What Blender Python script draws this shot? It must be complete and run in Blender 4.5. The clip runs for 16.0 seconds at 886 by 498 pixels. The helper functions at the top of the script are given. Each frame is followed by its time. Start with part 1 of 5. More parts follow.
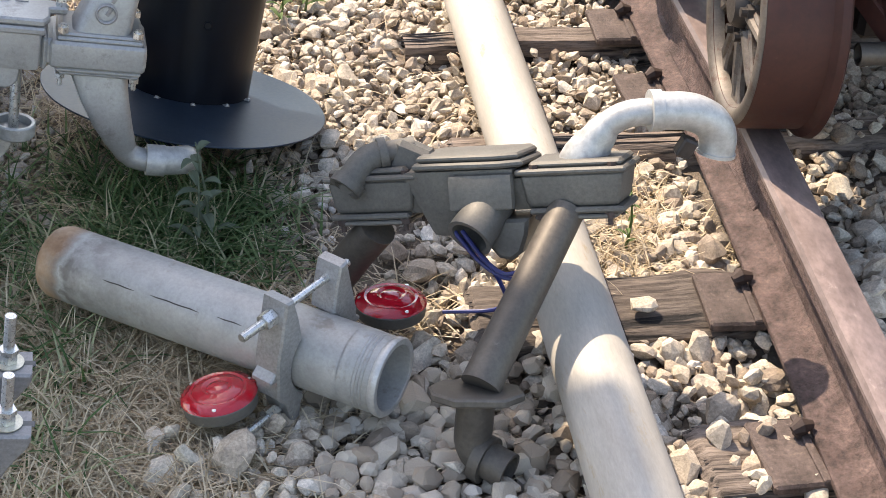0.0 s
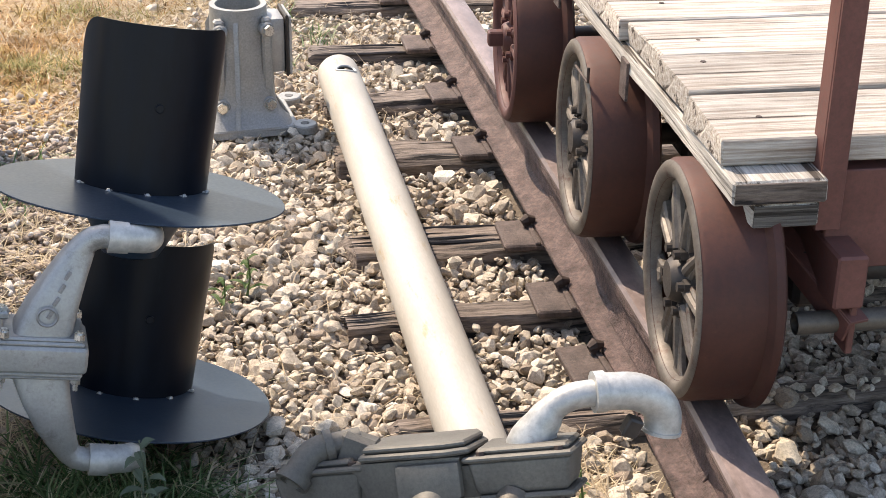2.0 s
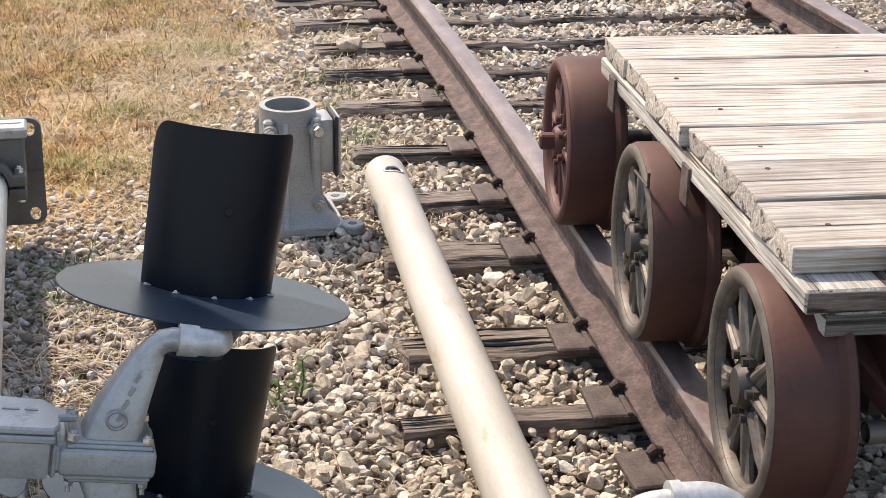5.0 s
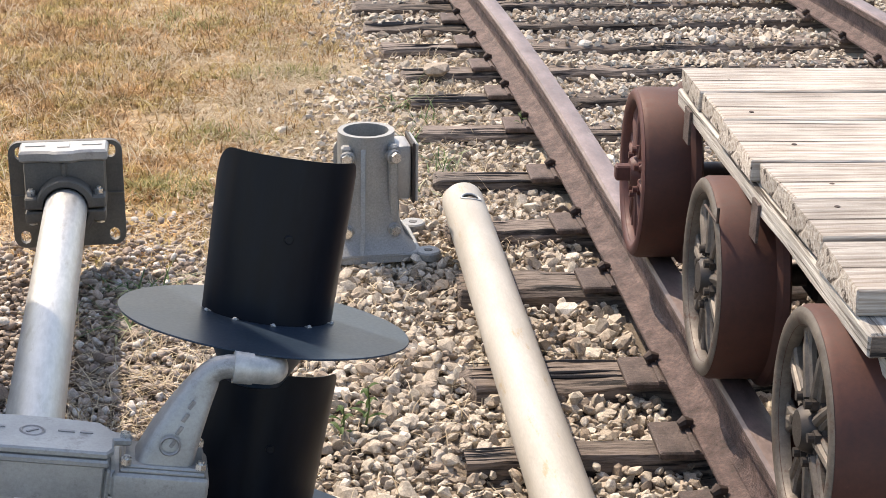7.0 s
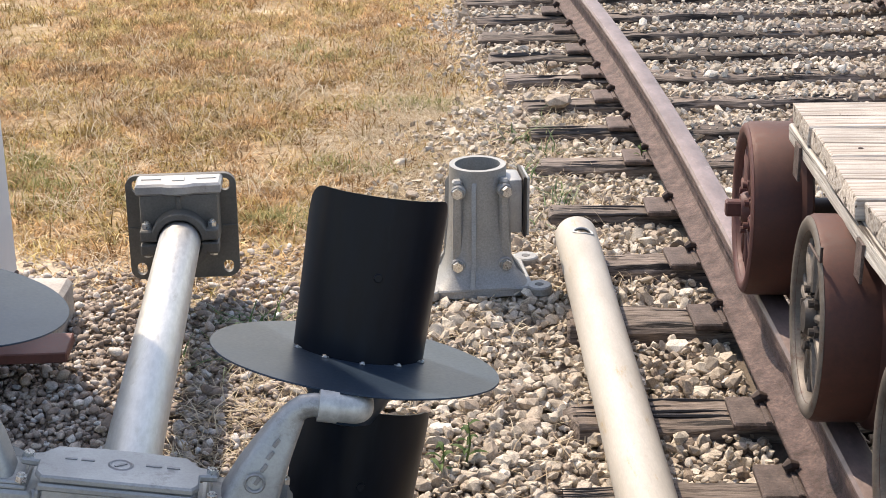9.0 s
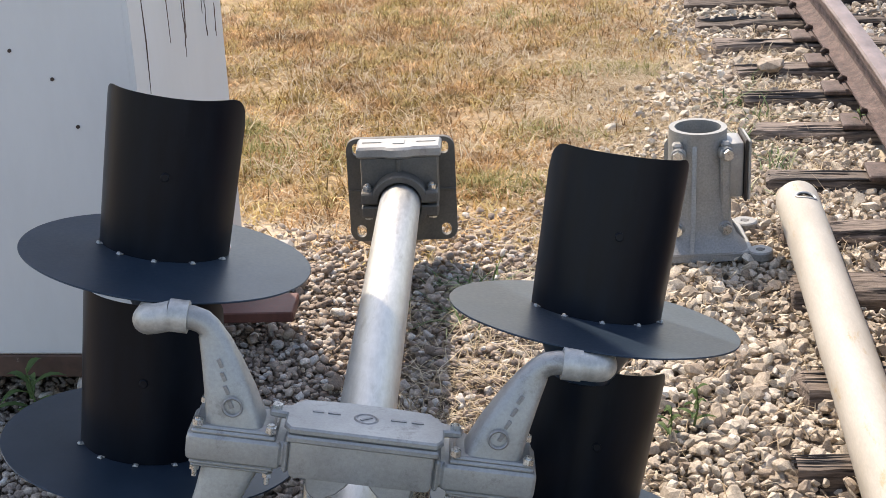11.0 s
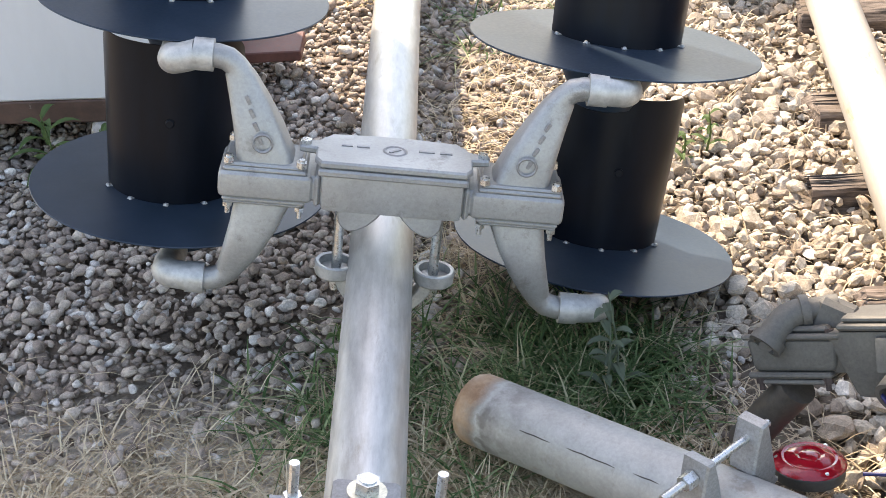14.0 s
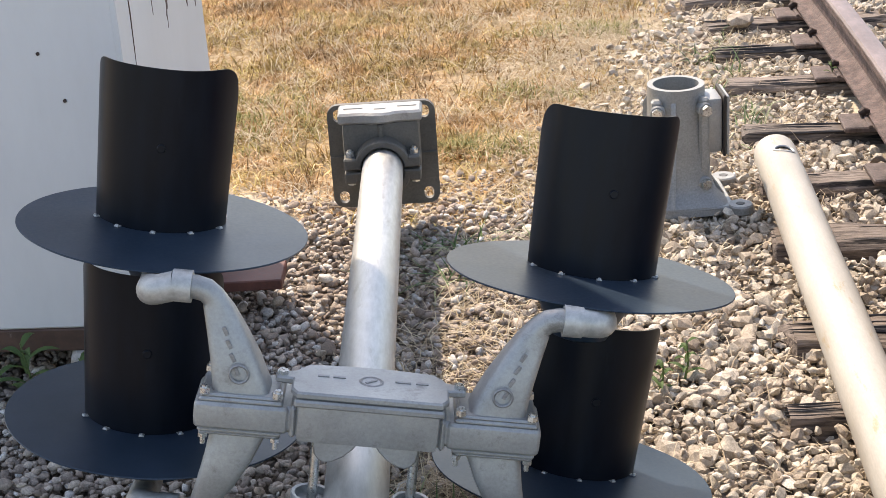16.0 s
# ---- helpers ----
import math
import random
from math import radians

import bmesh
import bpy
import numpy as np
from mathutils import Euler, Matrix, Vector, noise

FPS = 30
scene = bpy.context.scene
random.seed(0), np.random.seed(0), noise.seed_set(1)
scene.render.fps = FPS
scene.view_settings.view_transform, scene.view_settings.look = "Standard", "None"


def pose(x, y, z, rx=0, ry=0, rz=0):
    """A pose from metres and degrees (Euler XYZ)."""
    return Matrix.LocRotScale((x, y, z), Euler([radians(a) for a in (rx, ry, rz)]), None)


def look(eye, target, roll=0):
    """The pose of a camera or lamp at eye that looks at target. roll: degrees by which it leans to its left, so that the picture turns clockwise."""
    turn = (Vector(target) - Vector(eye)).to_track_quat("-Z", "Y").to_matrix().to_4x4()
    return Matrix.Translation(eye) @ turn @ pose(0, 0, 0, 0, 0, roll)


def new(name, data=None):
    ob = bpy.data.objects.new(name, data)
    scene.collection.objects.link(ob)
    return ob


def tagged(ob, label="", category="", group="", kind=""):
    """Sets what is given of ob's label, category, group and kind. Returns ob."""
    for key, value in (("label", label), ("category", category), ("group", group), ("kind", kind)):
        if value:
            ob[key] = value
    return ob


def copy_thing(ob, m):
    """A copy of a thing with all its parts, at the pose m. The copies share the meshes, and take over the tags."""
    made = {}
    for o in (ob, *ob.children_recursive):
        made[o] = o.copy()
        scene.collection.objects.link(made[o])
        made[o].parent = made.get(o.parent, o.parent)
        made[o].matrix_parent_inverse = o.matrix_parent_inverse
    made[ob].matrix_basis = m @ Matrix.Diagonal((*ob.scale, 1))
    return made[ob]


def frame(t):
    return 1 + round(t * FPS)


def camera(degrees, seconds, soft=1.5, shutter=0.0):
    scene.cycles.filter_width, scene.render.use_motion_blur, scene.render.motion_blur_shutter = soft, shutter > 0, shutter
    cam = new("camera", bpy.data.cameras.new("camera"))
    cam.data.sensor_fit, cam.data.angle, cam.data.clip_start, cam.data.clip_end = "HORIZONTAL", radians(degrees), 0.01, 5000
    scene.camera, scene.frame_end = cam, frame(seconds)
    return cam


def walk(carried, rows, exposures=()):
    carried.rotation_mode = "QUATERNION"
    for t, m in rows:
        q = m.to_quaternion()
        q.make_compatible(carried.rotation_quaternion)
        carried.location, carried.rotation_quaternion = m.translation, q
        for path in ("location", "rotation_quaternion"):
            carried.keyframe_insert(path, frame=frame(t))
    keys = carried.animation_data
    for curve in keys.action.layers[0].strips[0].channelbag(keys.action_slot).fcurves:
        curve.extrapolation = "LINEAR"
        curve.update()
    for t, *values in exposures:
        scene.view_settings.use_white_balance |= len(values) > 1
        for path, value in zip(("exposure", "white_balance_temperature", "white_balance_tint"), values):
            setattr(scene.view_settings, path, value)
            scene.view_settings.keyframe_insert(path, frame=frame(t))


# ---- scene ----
cam = camera(31.1, 16.0, 0.65)
PATH = [
    (0, (-0.874, -0.208, 1.467), (-0.623, 1.421, 0.335), 2.6),
    (0.5, (-0.868, -0.208, 1.466), (-0.593, 1.447, 0.377), 2.3),
    (1, (-0.858, -0.206, 1.477), (-0.564, 1.49, 0.458), 1.8),
    (1.5, (-0.845, -0.194, 1.502), (-0.531, 1.547, 0.568), 1.4),
    (2, (-0.866, -0.182, 1.512), (-0.534, 1.594, 0.655), 1.0),
    (2.5, (-0.907, -0.171, 1.52), (-0.562, 1.626, 0.713), 0.9),
    (3, (-0.937, -0.162, 1.518), (-0.587, 1.644, 0.733), 0.9),
    (3.5, (-0.949, -0.162, 1.521), (-0.605, 1.651, 0.748), 1.0),
    (4, (-0.953, -0.157, 1.522), (-0.619, 1.661, 0.76), 1.2),
    (6.3, (-0.944, -0.164, 1.53), (-0.678, 1.677, 0.796), 1.1),
    (6.5, (-0.941, -0.159, 1.527), (-0.694, 1.686, 0.796), 1.2),
    (7, (-0.88, -0.147, 1.536), (-0.684, 1.707, 0.81), 1.0),
    (7.5, (-0.799, -0.129, 1.54), (-0.65, 1.732, 0.823), 0.8),
    (8, (-0.772, -0.126, 1.545), (-0.662, 1.74, 0.833), 0.4),
    (8.5, (-0.765, -0.125, 1.551), (-0.697, 1.745, 0.846), -0.1),
    (9, (-0.787, -0.13, 1.551), (-0.773, 1.745, 0.855), -0.6),
    (9.5, (-0.83, -0.134, 1.55), (-0.897, 1.741, 0.859), -1.3),
    (9.7, (-0.841, -0.128, 1.549), (-0.942, 1.746, 0.858), -1.5),
    (11.8, (-0.904, -0.134, 1.522), (-1.131, 1.671, 0.691), -3.3),
    (12, (-0.907, -0.133, 1.523), (-1.136, 1.649, 0.643), -3.5),
    (12.5, (-0.912, -0.135, 1.52), (-1.146, 1.581, 0.521), -4.1),
    (13, (-0.933, -0.159, 1.509), (-1.159, 1.518, 0.442), -4.5),
    (13.5, (-0.953, -0.169, 1.511), (-1.163, 1.506, 0.439), -4.6),
    (14, (-0.962, -0.16, 1.525), (-1.15, 1.553, 0.51), -4.4),
    (14.5, (-0.95, -0.161, 1.532), (-1.123, 1.605, 0.609), -4.1),
    (15, (-0.947, -0.161, 1.535), (-1.109, 1.646, 0.693), -3.9),
    (15.5, (-0.949, -0.161, 1.537), (-1.109, 1.669, 0.747), -3.8),
    (16, (-0.944, -0.162, 1.539), (-1.108, 1.678, 0.772), -3.9),
]
walk(cam, [(t, look(eye, target, roll)) for t, eye, target, roll in PATH],
     [(0, 1.55, 8000, 14), (1.5, 1.42, 8000, 14), (2.5, 1.12, 7700, 14), (9.7, 1.03, 7650, 14), (12.0, 1.1, 7800, 14), (12.8, 1.70, 8200, 14), (14.2, 1.82, 8300, 14), (15.0, 1.40, 7900, 14), (16, 1.20, 7800, 14)])

# ---- light ----
SUN_DIR = Vector((-0.42, 0.65, 1.0)).normalized()
world = bpy.data.worlds.new("world")
scene.world = world
world.use_nodes = True
wn = world.node_tree
sky = wn.nodes.new("ShaderNodeTexSky")
sky.sky_type = "NISHITA"
sky.sun_disc = False
sky.sun_elevation = math.asin(SUN_DIR.z)
sky.sun_rotation = math.atan2(SUN_DIR.x, SUN_DIR.y)
wn.links.new(sky.outputs[0], wn.nodes["Background"].inputs[0])
wn.nodes["Background"].inputs[1].default_value = 0.16
sun_data = bpy.data.lights.new("sun", "SUN")
sun_data.energy, sun_data.angle, sun_data.color = 2.75, radians(0.6), (1.0, 0.94, 0.85)
sun = new("sun", sun_data)
sun.matrix_world = look(SUN_DIR * 30, (0, 0, 0))


# ---- materials ----
def base_mat(name, rough=0.6, metal=0.0):
    m = bpy.data.materials.new(name)
    m.use_nodes = True
    t = m.node_tree
    b = t.nodes["Principled BSDF"]
    b.inputs["Roughness"].default_value = rough
    b.inputs["Metallic"].default_value = metal
    return m, t, b


def nd(t, kind, **vals):
    n = t.nodes.new(kind)
    for k, v in vals.items():
        n.inputs[k.replace("_", " ")].default_value = v
    return n


def ramp(t, src, stops):
    r = t.nodes.new("ShaderNodeValToRGB")
    e = r.color_ramp.elements
    while len(e) < len(stops):
        e.new(0.5)
    for el, (p, c) in zip(e, stops):
        el.position, el.color = p, (*c, 1)
    t.links.new(src, r.inputs[0])
    return r.outputs[0]


def mix(t, fac, a, b, mode="MIX"):
    n = t.nodes.new("ShaderNodeMix")
    n.data_type, n.blend_type = "RGBA", mode
    for val, i in ((fac, 0), (a, 6), (b, 7)):
        if isinstance(val, (int, float)):
            n.inputs[i].default_value = val
        elif isinstance(val, tuple):
            n.inputs[i].default_value = (*val, 1)
        else:
            t.links.new(val, n.inputs[i])
    return n.outputs[2]


def coords(t, stretch=(1, 1, 1), space="Object"):
    c = t.nodes.new("ShaderNodeTexCoord")
    m = t.nodes.new("ShaderNodeMapping")
    m.inputs["Scale"].default_value = stretch
    t.links.new(c.outputs[space], m.inputs[0])
    return m.outputs[0]


def noise_tex(t, co, scale, detail=4.0, rough=0.6):
    n = nd(t, "ShaderNodeTexNoise", Scale=scale, Detail=detail, Roughness=rough)
    t.links.new(co, n.inputs["Vector"])
    return n.outputs["Fac"]


def bump(t, b, src, strength, dist):
    n = nd(t, "ShaderNodeBump", Strength=strength, Distance=dist)
    t.links.new(src, n.inputs["Height"])
    t.links.new(n.outputs[0], b.inputs["Normal"])


def surface(name, dark, light, wear=None, fine=60, coarse=6, rough=(0.4, 0.7), metal=0.0, relief=0.3, depth=0.002,
            stretch=(1, 1, 1), wear_at=0.6, random=0.0, spec=0.5, grain_=0.28):
    """A material of two base colours mixed at two scales, with patches of a third."""
    m, t, b = base_mat(name, 0.5, metal)
    b.inputs["Specular IOR Level"].default_value = spec
    co = coords(t, stretch)
    big, small = noise_tex(t, co, coarse, 5), noise_tex(t, co, fine, 6, 0.7)
    col = ramp(t, big, [(0.3, dark), (0.7, light)])
    grain = ramp(t, small, [(0.3, (1 - grain_,) * 3), (0.7, (1 + grain_ * 0.65,) * 3)])
    col = mix(t, 1.0, col, grain, "MULTIPLY")
    if wear:
        mask = ramp(t, noise_tex(t, co, coarse * 2.3, 8, 0.75), [(wear_at, (0,) * 3), (wear_at + 0.12, (1,) * 3)])
        col = mix(t, mask, col, wear)
    if random:
        info = t.nodes.new("ShaderNodeObjectInfo")
        col = mix(t, 1.0, col, ramp(t, info.outputs["Random"], [(0, (1 - random,) * 3), (1, (1 + random,) * 3)]), "MULTIPLY")
    t.links.new(col, b.inputs["Base Color"])
    t.links.new(ramp(t, small, [(0.3, (rough[0],) * 3), (0.75, (rough[1],) * 3)]), b.inputs["Roughness"])
    bump(t, b, small, relief, depth)
    return m


def stone_mat(name, stops, island=True):
    m, t, b = base_mat(name, 0.85)
    g = t.nodes.new("ShaderNodeNewGeometry")
    o = t.nodes.new("ShaderNodeObjectInfo")
    rnd = g.outputs["Random Per Island"] if island else o.outputs["Random"]
    co = coords(t)
    n1, n2 = noise_tex(t, co, 45, 5), noise_tex(t, co, 260, 4, 0.7)
    col = ramp(t, rnd, stops)
    col = mix(t, 1.0, col, ramp(t, n1, [(0.32, (0.68,) * 3), (0.66, (1.2,) * 3)]), "MULTIPLY")
    col = mix(t, 1.0, col, ramp(t, n2, [(0.32, (0.70,) * 3), (0.66, (1.2,) * 3)]), "MULTIPLY")
    t.links.new(col, b.inputs["Base Color"])
    bump(t, b, n2, 0.5, 0.002)
    return m


def wood_mat(name, dark, light, crack=(0.02, 0.015, 0.01), along=0, random=0.25, across=150, length=4.0):
    m, t, b = base_mat(name, 0.8)
    st = [across] * 3
    st[along] = length
    co = coords(t, tuple(st))
    fibre = noise_tex(t, co, 1.0, 7, 0.7)
    co2 = coords(t, tuple(v * 0.33 for v in st))
    crk = noise_tex(t, co2, 1.0, 5, 0.6)
    col = ramp(t, fibre, [(0.36, dark), (0.62, light)])
    col = mix(t, ramp(t, crk, [(0.385, (1,) * 3), (0.44, (0,) * 3)]), col, crack)
    stain = ramp(t, noise_tex(t, coords(t), 5, 4), [(0.3, (0.75,) * 3), (0.7, (1.2,) * 3)])
    col = mix(t, 1.0, col, stain, "MULTIPLY")
    info = t.nodes.new("ShaderNodeObjectInfo")
    col = mix(t, 1.0, col, ramp(t, info.outputs["Random"], [(0, (1 - random,) * 3), (1, (1 + random,) * 3)]), "MULTIPLY")
    t.links.new(col, b.inputs["Base Color"])
    h = mix(t, 0.6, fibre, crk)
    bump(t, b, h, 1.0, 0.010)
    return m


def blade_mat(name, stops, patches=None):
    m, t, b = base_mat(name, 0.65)
    g = t.nodes.new("ShaderNodeNewGeometry")
    col = ramp(t, g.outputs["Random Per Island"], stops)
    if patches:
        co = coords(t)
        col = mix(t, 1.0, col, ramp(t, noise_tex(t, co, 2.6, 5, 0.62), patches), "MULTIPLY")
        col = mix(t, 1.0, col, ramp(t, noise_tex(t, co, 17, 4, 0.6), [(0.36, (0.62,) * 3), (0.62, (1.22,) * 3)]), "MULTIPLY")
    t.links.new(col, b.inputs["Base Color"])
    b.inputs["Specular IOR Level"].default_value = 0.25
    tr = t.nodes.new("ShaderNodeBsdfTranslucent")
    t.links.new(col, tr.inputs[0])
    mx = nd(t, "ShaderNodeMixShader", Fac=0.3)
    t.links.new(b.outputs[0], mx.inputs[1])
    t.links.new(tr.outputs[0], mx.inputs[2])
    t.links.new(mx.outputs[0], t.nodes["Material Output"].inputs[0])
    return m


cast_alu = surface("cast_aluminium", (0.30, 0.30, 0.295), (0.42, 0.42, 0.41), (0.24, 0.235, 0.225), 180, 9, (0.42, 0.58), 0.5, 0.22, 0.001, wear_at=0.57, grain_=0.16)
bracket_grey = surface("bracket_casting", (0.24, 0.235, 0.235), (0.33, 0.325, 0.325), (0.20, 0.19, 0.19), 200, 9, (0.45, 0.65), 0.4, 0.3, 0.001)
jaw_grey = surface("clamp_casting", (0.30, 0.30, 0.29), (0.40, 0.395, 0.385), (0.22, 0.21, 0.20), 220, 14, (0.4, 0.6), 0.5, 0.3, 0.001)
pipe_alu = surface("brushed_aluminium", (0.45, 0.45, 0.445), (0.57, 0.57, 0.56), (0.36, 0.345, 0.32), 90, 11, (0.40, 0.58), 0.7, 0.16, 0.0006, (1, 1, 0.22), 0.57, grain_=0.22)
galv_pale = surface("aged_galvanised", (0.42, 0.42, 0.41), (0.55, 0.55, 0.53), (0.30, 0.29, 0.28), 70, 12, (0.4, 0.65), 0.5, 0.25, 0.001, (1, 1, 1), 0.58)
cream_pipe = surface("weathered_cream_pipe", (0.37, 0.335, 0.285), (0.50, 0.47, 0.42), (0.37, 0.275, 0.16), 120, 5, (0.45, 0.65), 0.0, 0.15, 0.0008, (2.0, 2.0, 0.5), 0.58, grain_=0.14)
old_cast = surface("old_cast_iron_grey", (0.098, 0.092, 0.082), (0.165, 0.156, 0.138), (0.25, 0.235, 0.21), 180, 8, (0.5, 0.75), 0.3, 0.4, 0.0012, wear_at=0.66)
old_pipe = surface("brown_oxidised_pipe", (0.085, 0.073, 0.062), (0.155, 0.138, 0.118), (0.26, 0.24, 0.21), 150, 9, (0.45, 0.7), 0.5, 0.35, 0.001, wear_at=0.64)
rail_rust = surface("rusted_rail_steel", (0.056, 0.036, 0.033), (0.190, 0.130, 0.119), (0.22, 0.16, 0.14), 110, 24, (0.55, 0.85), 0.25, 1.0, 0.006, (1, 0.8, 1), 0.62, grain_=0.65)
rail_head = surface("worn_rail_head", (0.15, 0.112, 0.106), (0.29, 0.225, 0.215), (0.36, 0.30, 0.275), 120, 16, (0.4, 0.62), 0.35, 0.3, 0.0008, (1, 0.4, 1), 0.6)
wheel_rust = surface("rusted_wheel_steel", (0.050, 0.017, 0.013), (0.095, 0.036, 0.026), (0.15, 0.070, 0.048), 90, 6, (0.55, 0.75), 0.25, 0.3, 0.001, wear_at=0.66)
wheel_red = surface("red_oxide_wheel", (0.075, 0.026, 0.024), (0.115, 0.042, 0.037), (0.06, 0.03, 0.028), 90, 7, (0.5, 0.7), 0.1, 0.35, 0.001)
wheel_face = surface("worn_bare_rim", (0.075, 0.062, 0.053), (0.19, 0.165, 0.142), (0.09, 0.05, 0.038), 140, 14, (0.45, 0.65), 0.3, 0.4, 0.001, wear_at=0.55)
dark_steel = surface("greasy_dark_steel", (0.035, 0.03, 0.028), (0.08, 0.07, 0.065), None, 120, 10, (0.4, 0.7), 0.5, 0.4, 0.001)
frame_rust = surface("oxide_red_frame", (0.11, 0.042, 0.035), (0.17, 0.068, 0.056), (0.26, 0.15, 0.12), 100, 8, (0.5, 0.75), 0.1, 0.35, 0.001, wear_at=0.66)
plate_rust = surface("rusted_plate", (0.065, 0.047, 0.042), (0.165, 0.122, 0.108), (0.2, 0.15, 0.128), 120, 26, (0.6, 0.85), 0.2, 1.0, 0.003, random=0.2, grain_=0.55)
spike_mat = surface("dark_spike_iron", (0.045, 0.03, 0.025), (0.10, 0.07, 0.06), None, 160, 20, (0.6, 0.85), 0.3, 0.6, 0.001)
tie_wood = wood_mat("creosoted_weathered_tie", (0.05, 0.036, 0.029), (0.225, 0.18, 0.15), (0.010, 0.007, 0.006), 0, 0.3, 110, 11.0)
deck_wood = wood_mat("sun_bleached_deck", (0.23, 0.18, 0.14), (0.54, 0.50, 0.45), (0.05, 0.034, 0.026), 0, 0.16, 120, 4.0)
# pale beam colour includes the brightness of its sunlit side
beam_wood = wood_mat("pale_sunlit_beam", (0.33, 0.29, 0.25), (0.66, 0.63, 0.58), (0.06, 0.045, 0.035), 1, 0.1)
grey_end = wood_mat("shaded_grey_end_grain", (0.09, 0.08, 0.072), (0.24, 0.225, 0.205), along=0)
# hood colour holds painted sheen: blue for reflected sky, paler streaks along z
black_paint = surface("black_paint_sky_sheen", (0.0018, 0.0036, 0.0075), (0.0040, 0.0068, 0.0125), (0.008, 0.012, 0.017), 60, 9, (0.32, 0.42), 0.0, 0.05, 0.0005, (1, 1, 0.2), wear_at=0.62, spec=0.2)
# disc base is bluer, so the colour itself carries the sky reflection
disc_paint = surface("black_disc_sky_sheen", (0.012, 0.025, 0.042), (0.024, 0.040, 0.064), (0.07, 0.085, 0.10), 130, 9, (0.34, 0.44), 0.0, 0.03, 0.0003, wear_at=0.68, grain_=0.12, spec=0.36)
white_paint = surface("dirty_white_paint", (0.57, 0.575, 0.585), (0.64, 0.64, 0.645), (0.66, 0.60, 0.48), 14, 1.6, (0.4, 0.5), 0.0, 0.03, 0.0005, (1, 1, 0.3), 0.69, grain_=0.04)
rust_skirt = surface("rusty_skirt", (0.05, 0.026, 0.02), (0.13, 0.075, 0.055), (0.35, 0.31, 0.27), 60, 8, (0.6, 0.85), 0.1, 0.5, 0.001, wear_at=0.62)
zinc = surface("bright_zinc", (0.62, 0.62, 0.60), (0.74, 0.74, 0.72), None, 200, 30, (0.22, 0.4), 0.9, 0.2, 0.0005)
brass = surface("yellow_zinc_washer", (0.58, 0.54, 0.42), (0.68, 0.64, 0.52), None, 200, 30, (0.3, 0.45), 0.8, 0.2, 0.0005)
concrete = surface("rough_concrete", (0.36, 0.33, 0.30), (0.50, 0.47, 0.43), (0.28, 0.26, 0.23), 120, 9, (0.8, 0.95), 0.0, 0.6, 0.002)
dark_hole = surface("dark_bore", (0.10, 0.10, 0.10), (0.18, 0.18, 0.175), None, 120, 10, (0.6, 0.8), 0.3, 0.3, 0.001)
blue_wire = surface("blue_insulation", (0.012, 0.018, 0.10), (0.02, 0.03, 0.16), None, 80, 20, (0.35, 0.5), 0.0, 0.1, 0.0005)
# galvanised pipe whose far end has rusted
rusty_galv, rg, rgb_ = base_mat("galvanised_with_rusted_end", 0.55, 0.3)
rco = coords(rg)
rz = rg.nodes.new("ShaderNodeSeparateXYZ")
rg.links.new(rco, rz.inputs[0])
rn1, rn2, rn3 = noise_tex(rg, rco, 26, 5), noise_tex(rg, rco, 9, 5), noise_tex(rg, rco, 170, 5, 0.7)
rsum = rg.nodes.new("ShaderNodeMath"); rsum.operation = "MULTIPLY_ADD"; rsum.inputs[1].default_value = 0.05
rg.links.new(rn1, rsum.inputs[0]); rg.links.new(rz.outputs[2], rsum.inputs[2])
galv_c = ramp(rg, rn2, [(0.3, (0.30, 0.30, 0.285)), (0.5, (0.40, 0.40, 0.385)), (0.72, (0.47, 0.47, 0.45))])
galv_c = mix(rg, ramp(rg, rn1, [(0.60, (0,) * 3), (0.70, (1,) * 3)]), galv_c, (0.27, 0.25, 0.225))
blotch = ramp(rg, rsum.outputs[0], [(0.070, (1,) * 3), (0.082, (0,) * 3), (0.092, (0.9,) * 3), (0.20, (0,) * 3)])
galv_c = mix(rg, mix(rg, 1.0, blotch, ramp(rg, rn1, [(0.4, (0.25,) * 3), (0.58, (1.0,) * 3)]), "MULTIPLY"), galv_c, (0.16, 0.145, 0.135))
rust_c = ramp(rg, rn1, [(0.3, (0.25, 0.145, 0.085)), (0.5, (0.38, 0.245, 0.155)), (0.7, (0.44, 0.33, 0.25))])
galv_c = mix(rg, ramp(rg, rsum.outputs[0], [(0.058, (1,) * 3), (0.078, (0,) * 3)]), galv_c, rust_c)
galv_c = mix(rg, 1.0, galv_c, ramp(rg, rn3, [(0.3, (0.86,) * 3), (0.7, (1.1,) * 3)]), "MULTIPLY")
rg.links.new(galv_c, rgb_.inputs["Base Color"])
bump(rg, rgb_, rn3, 0.25, 0.001)
pale_stone = [(0.0, (0.25, 0.195, 0.15)), (0.2, (0.45, 0.38, 0.30)), (0.6, (0.61, 0.545, 0.45)), (0.85, (0.39, 0.31, 0.235)), (1.0, (0.74, 0.69, 0.61))]
ballast_mat = stone_mat("limestone_ballast", pale_stone)
ballast_single = stone_mat("limestone_ballast_single", pale_stone, False)
river_stone = [(0.0, (0.19, 0.145, 0.115)), (0.25, (0.37, 0.30, 0.25)), (0.6, (0.52, 0.445, 0.375)), (0.8, (0.29, 0.22, 0.175)), (0.9, (0.74, 0.70, 0.65)), (1.0, (0.50, 0.47, 0.44))]
gravel_mat = stone_mat("river_gravel", river_stone)
gravel_single = stone_mat("river_gravel_single", river_stone, False)
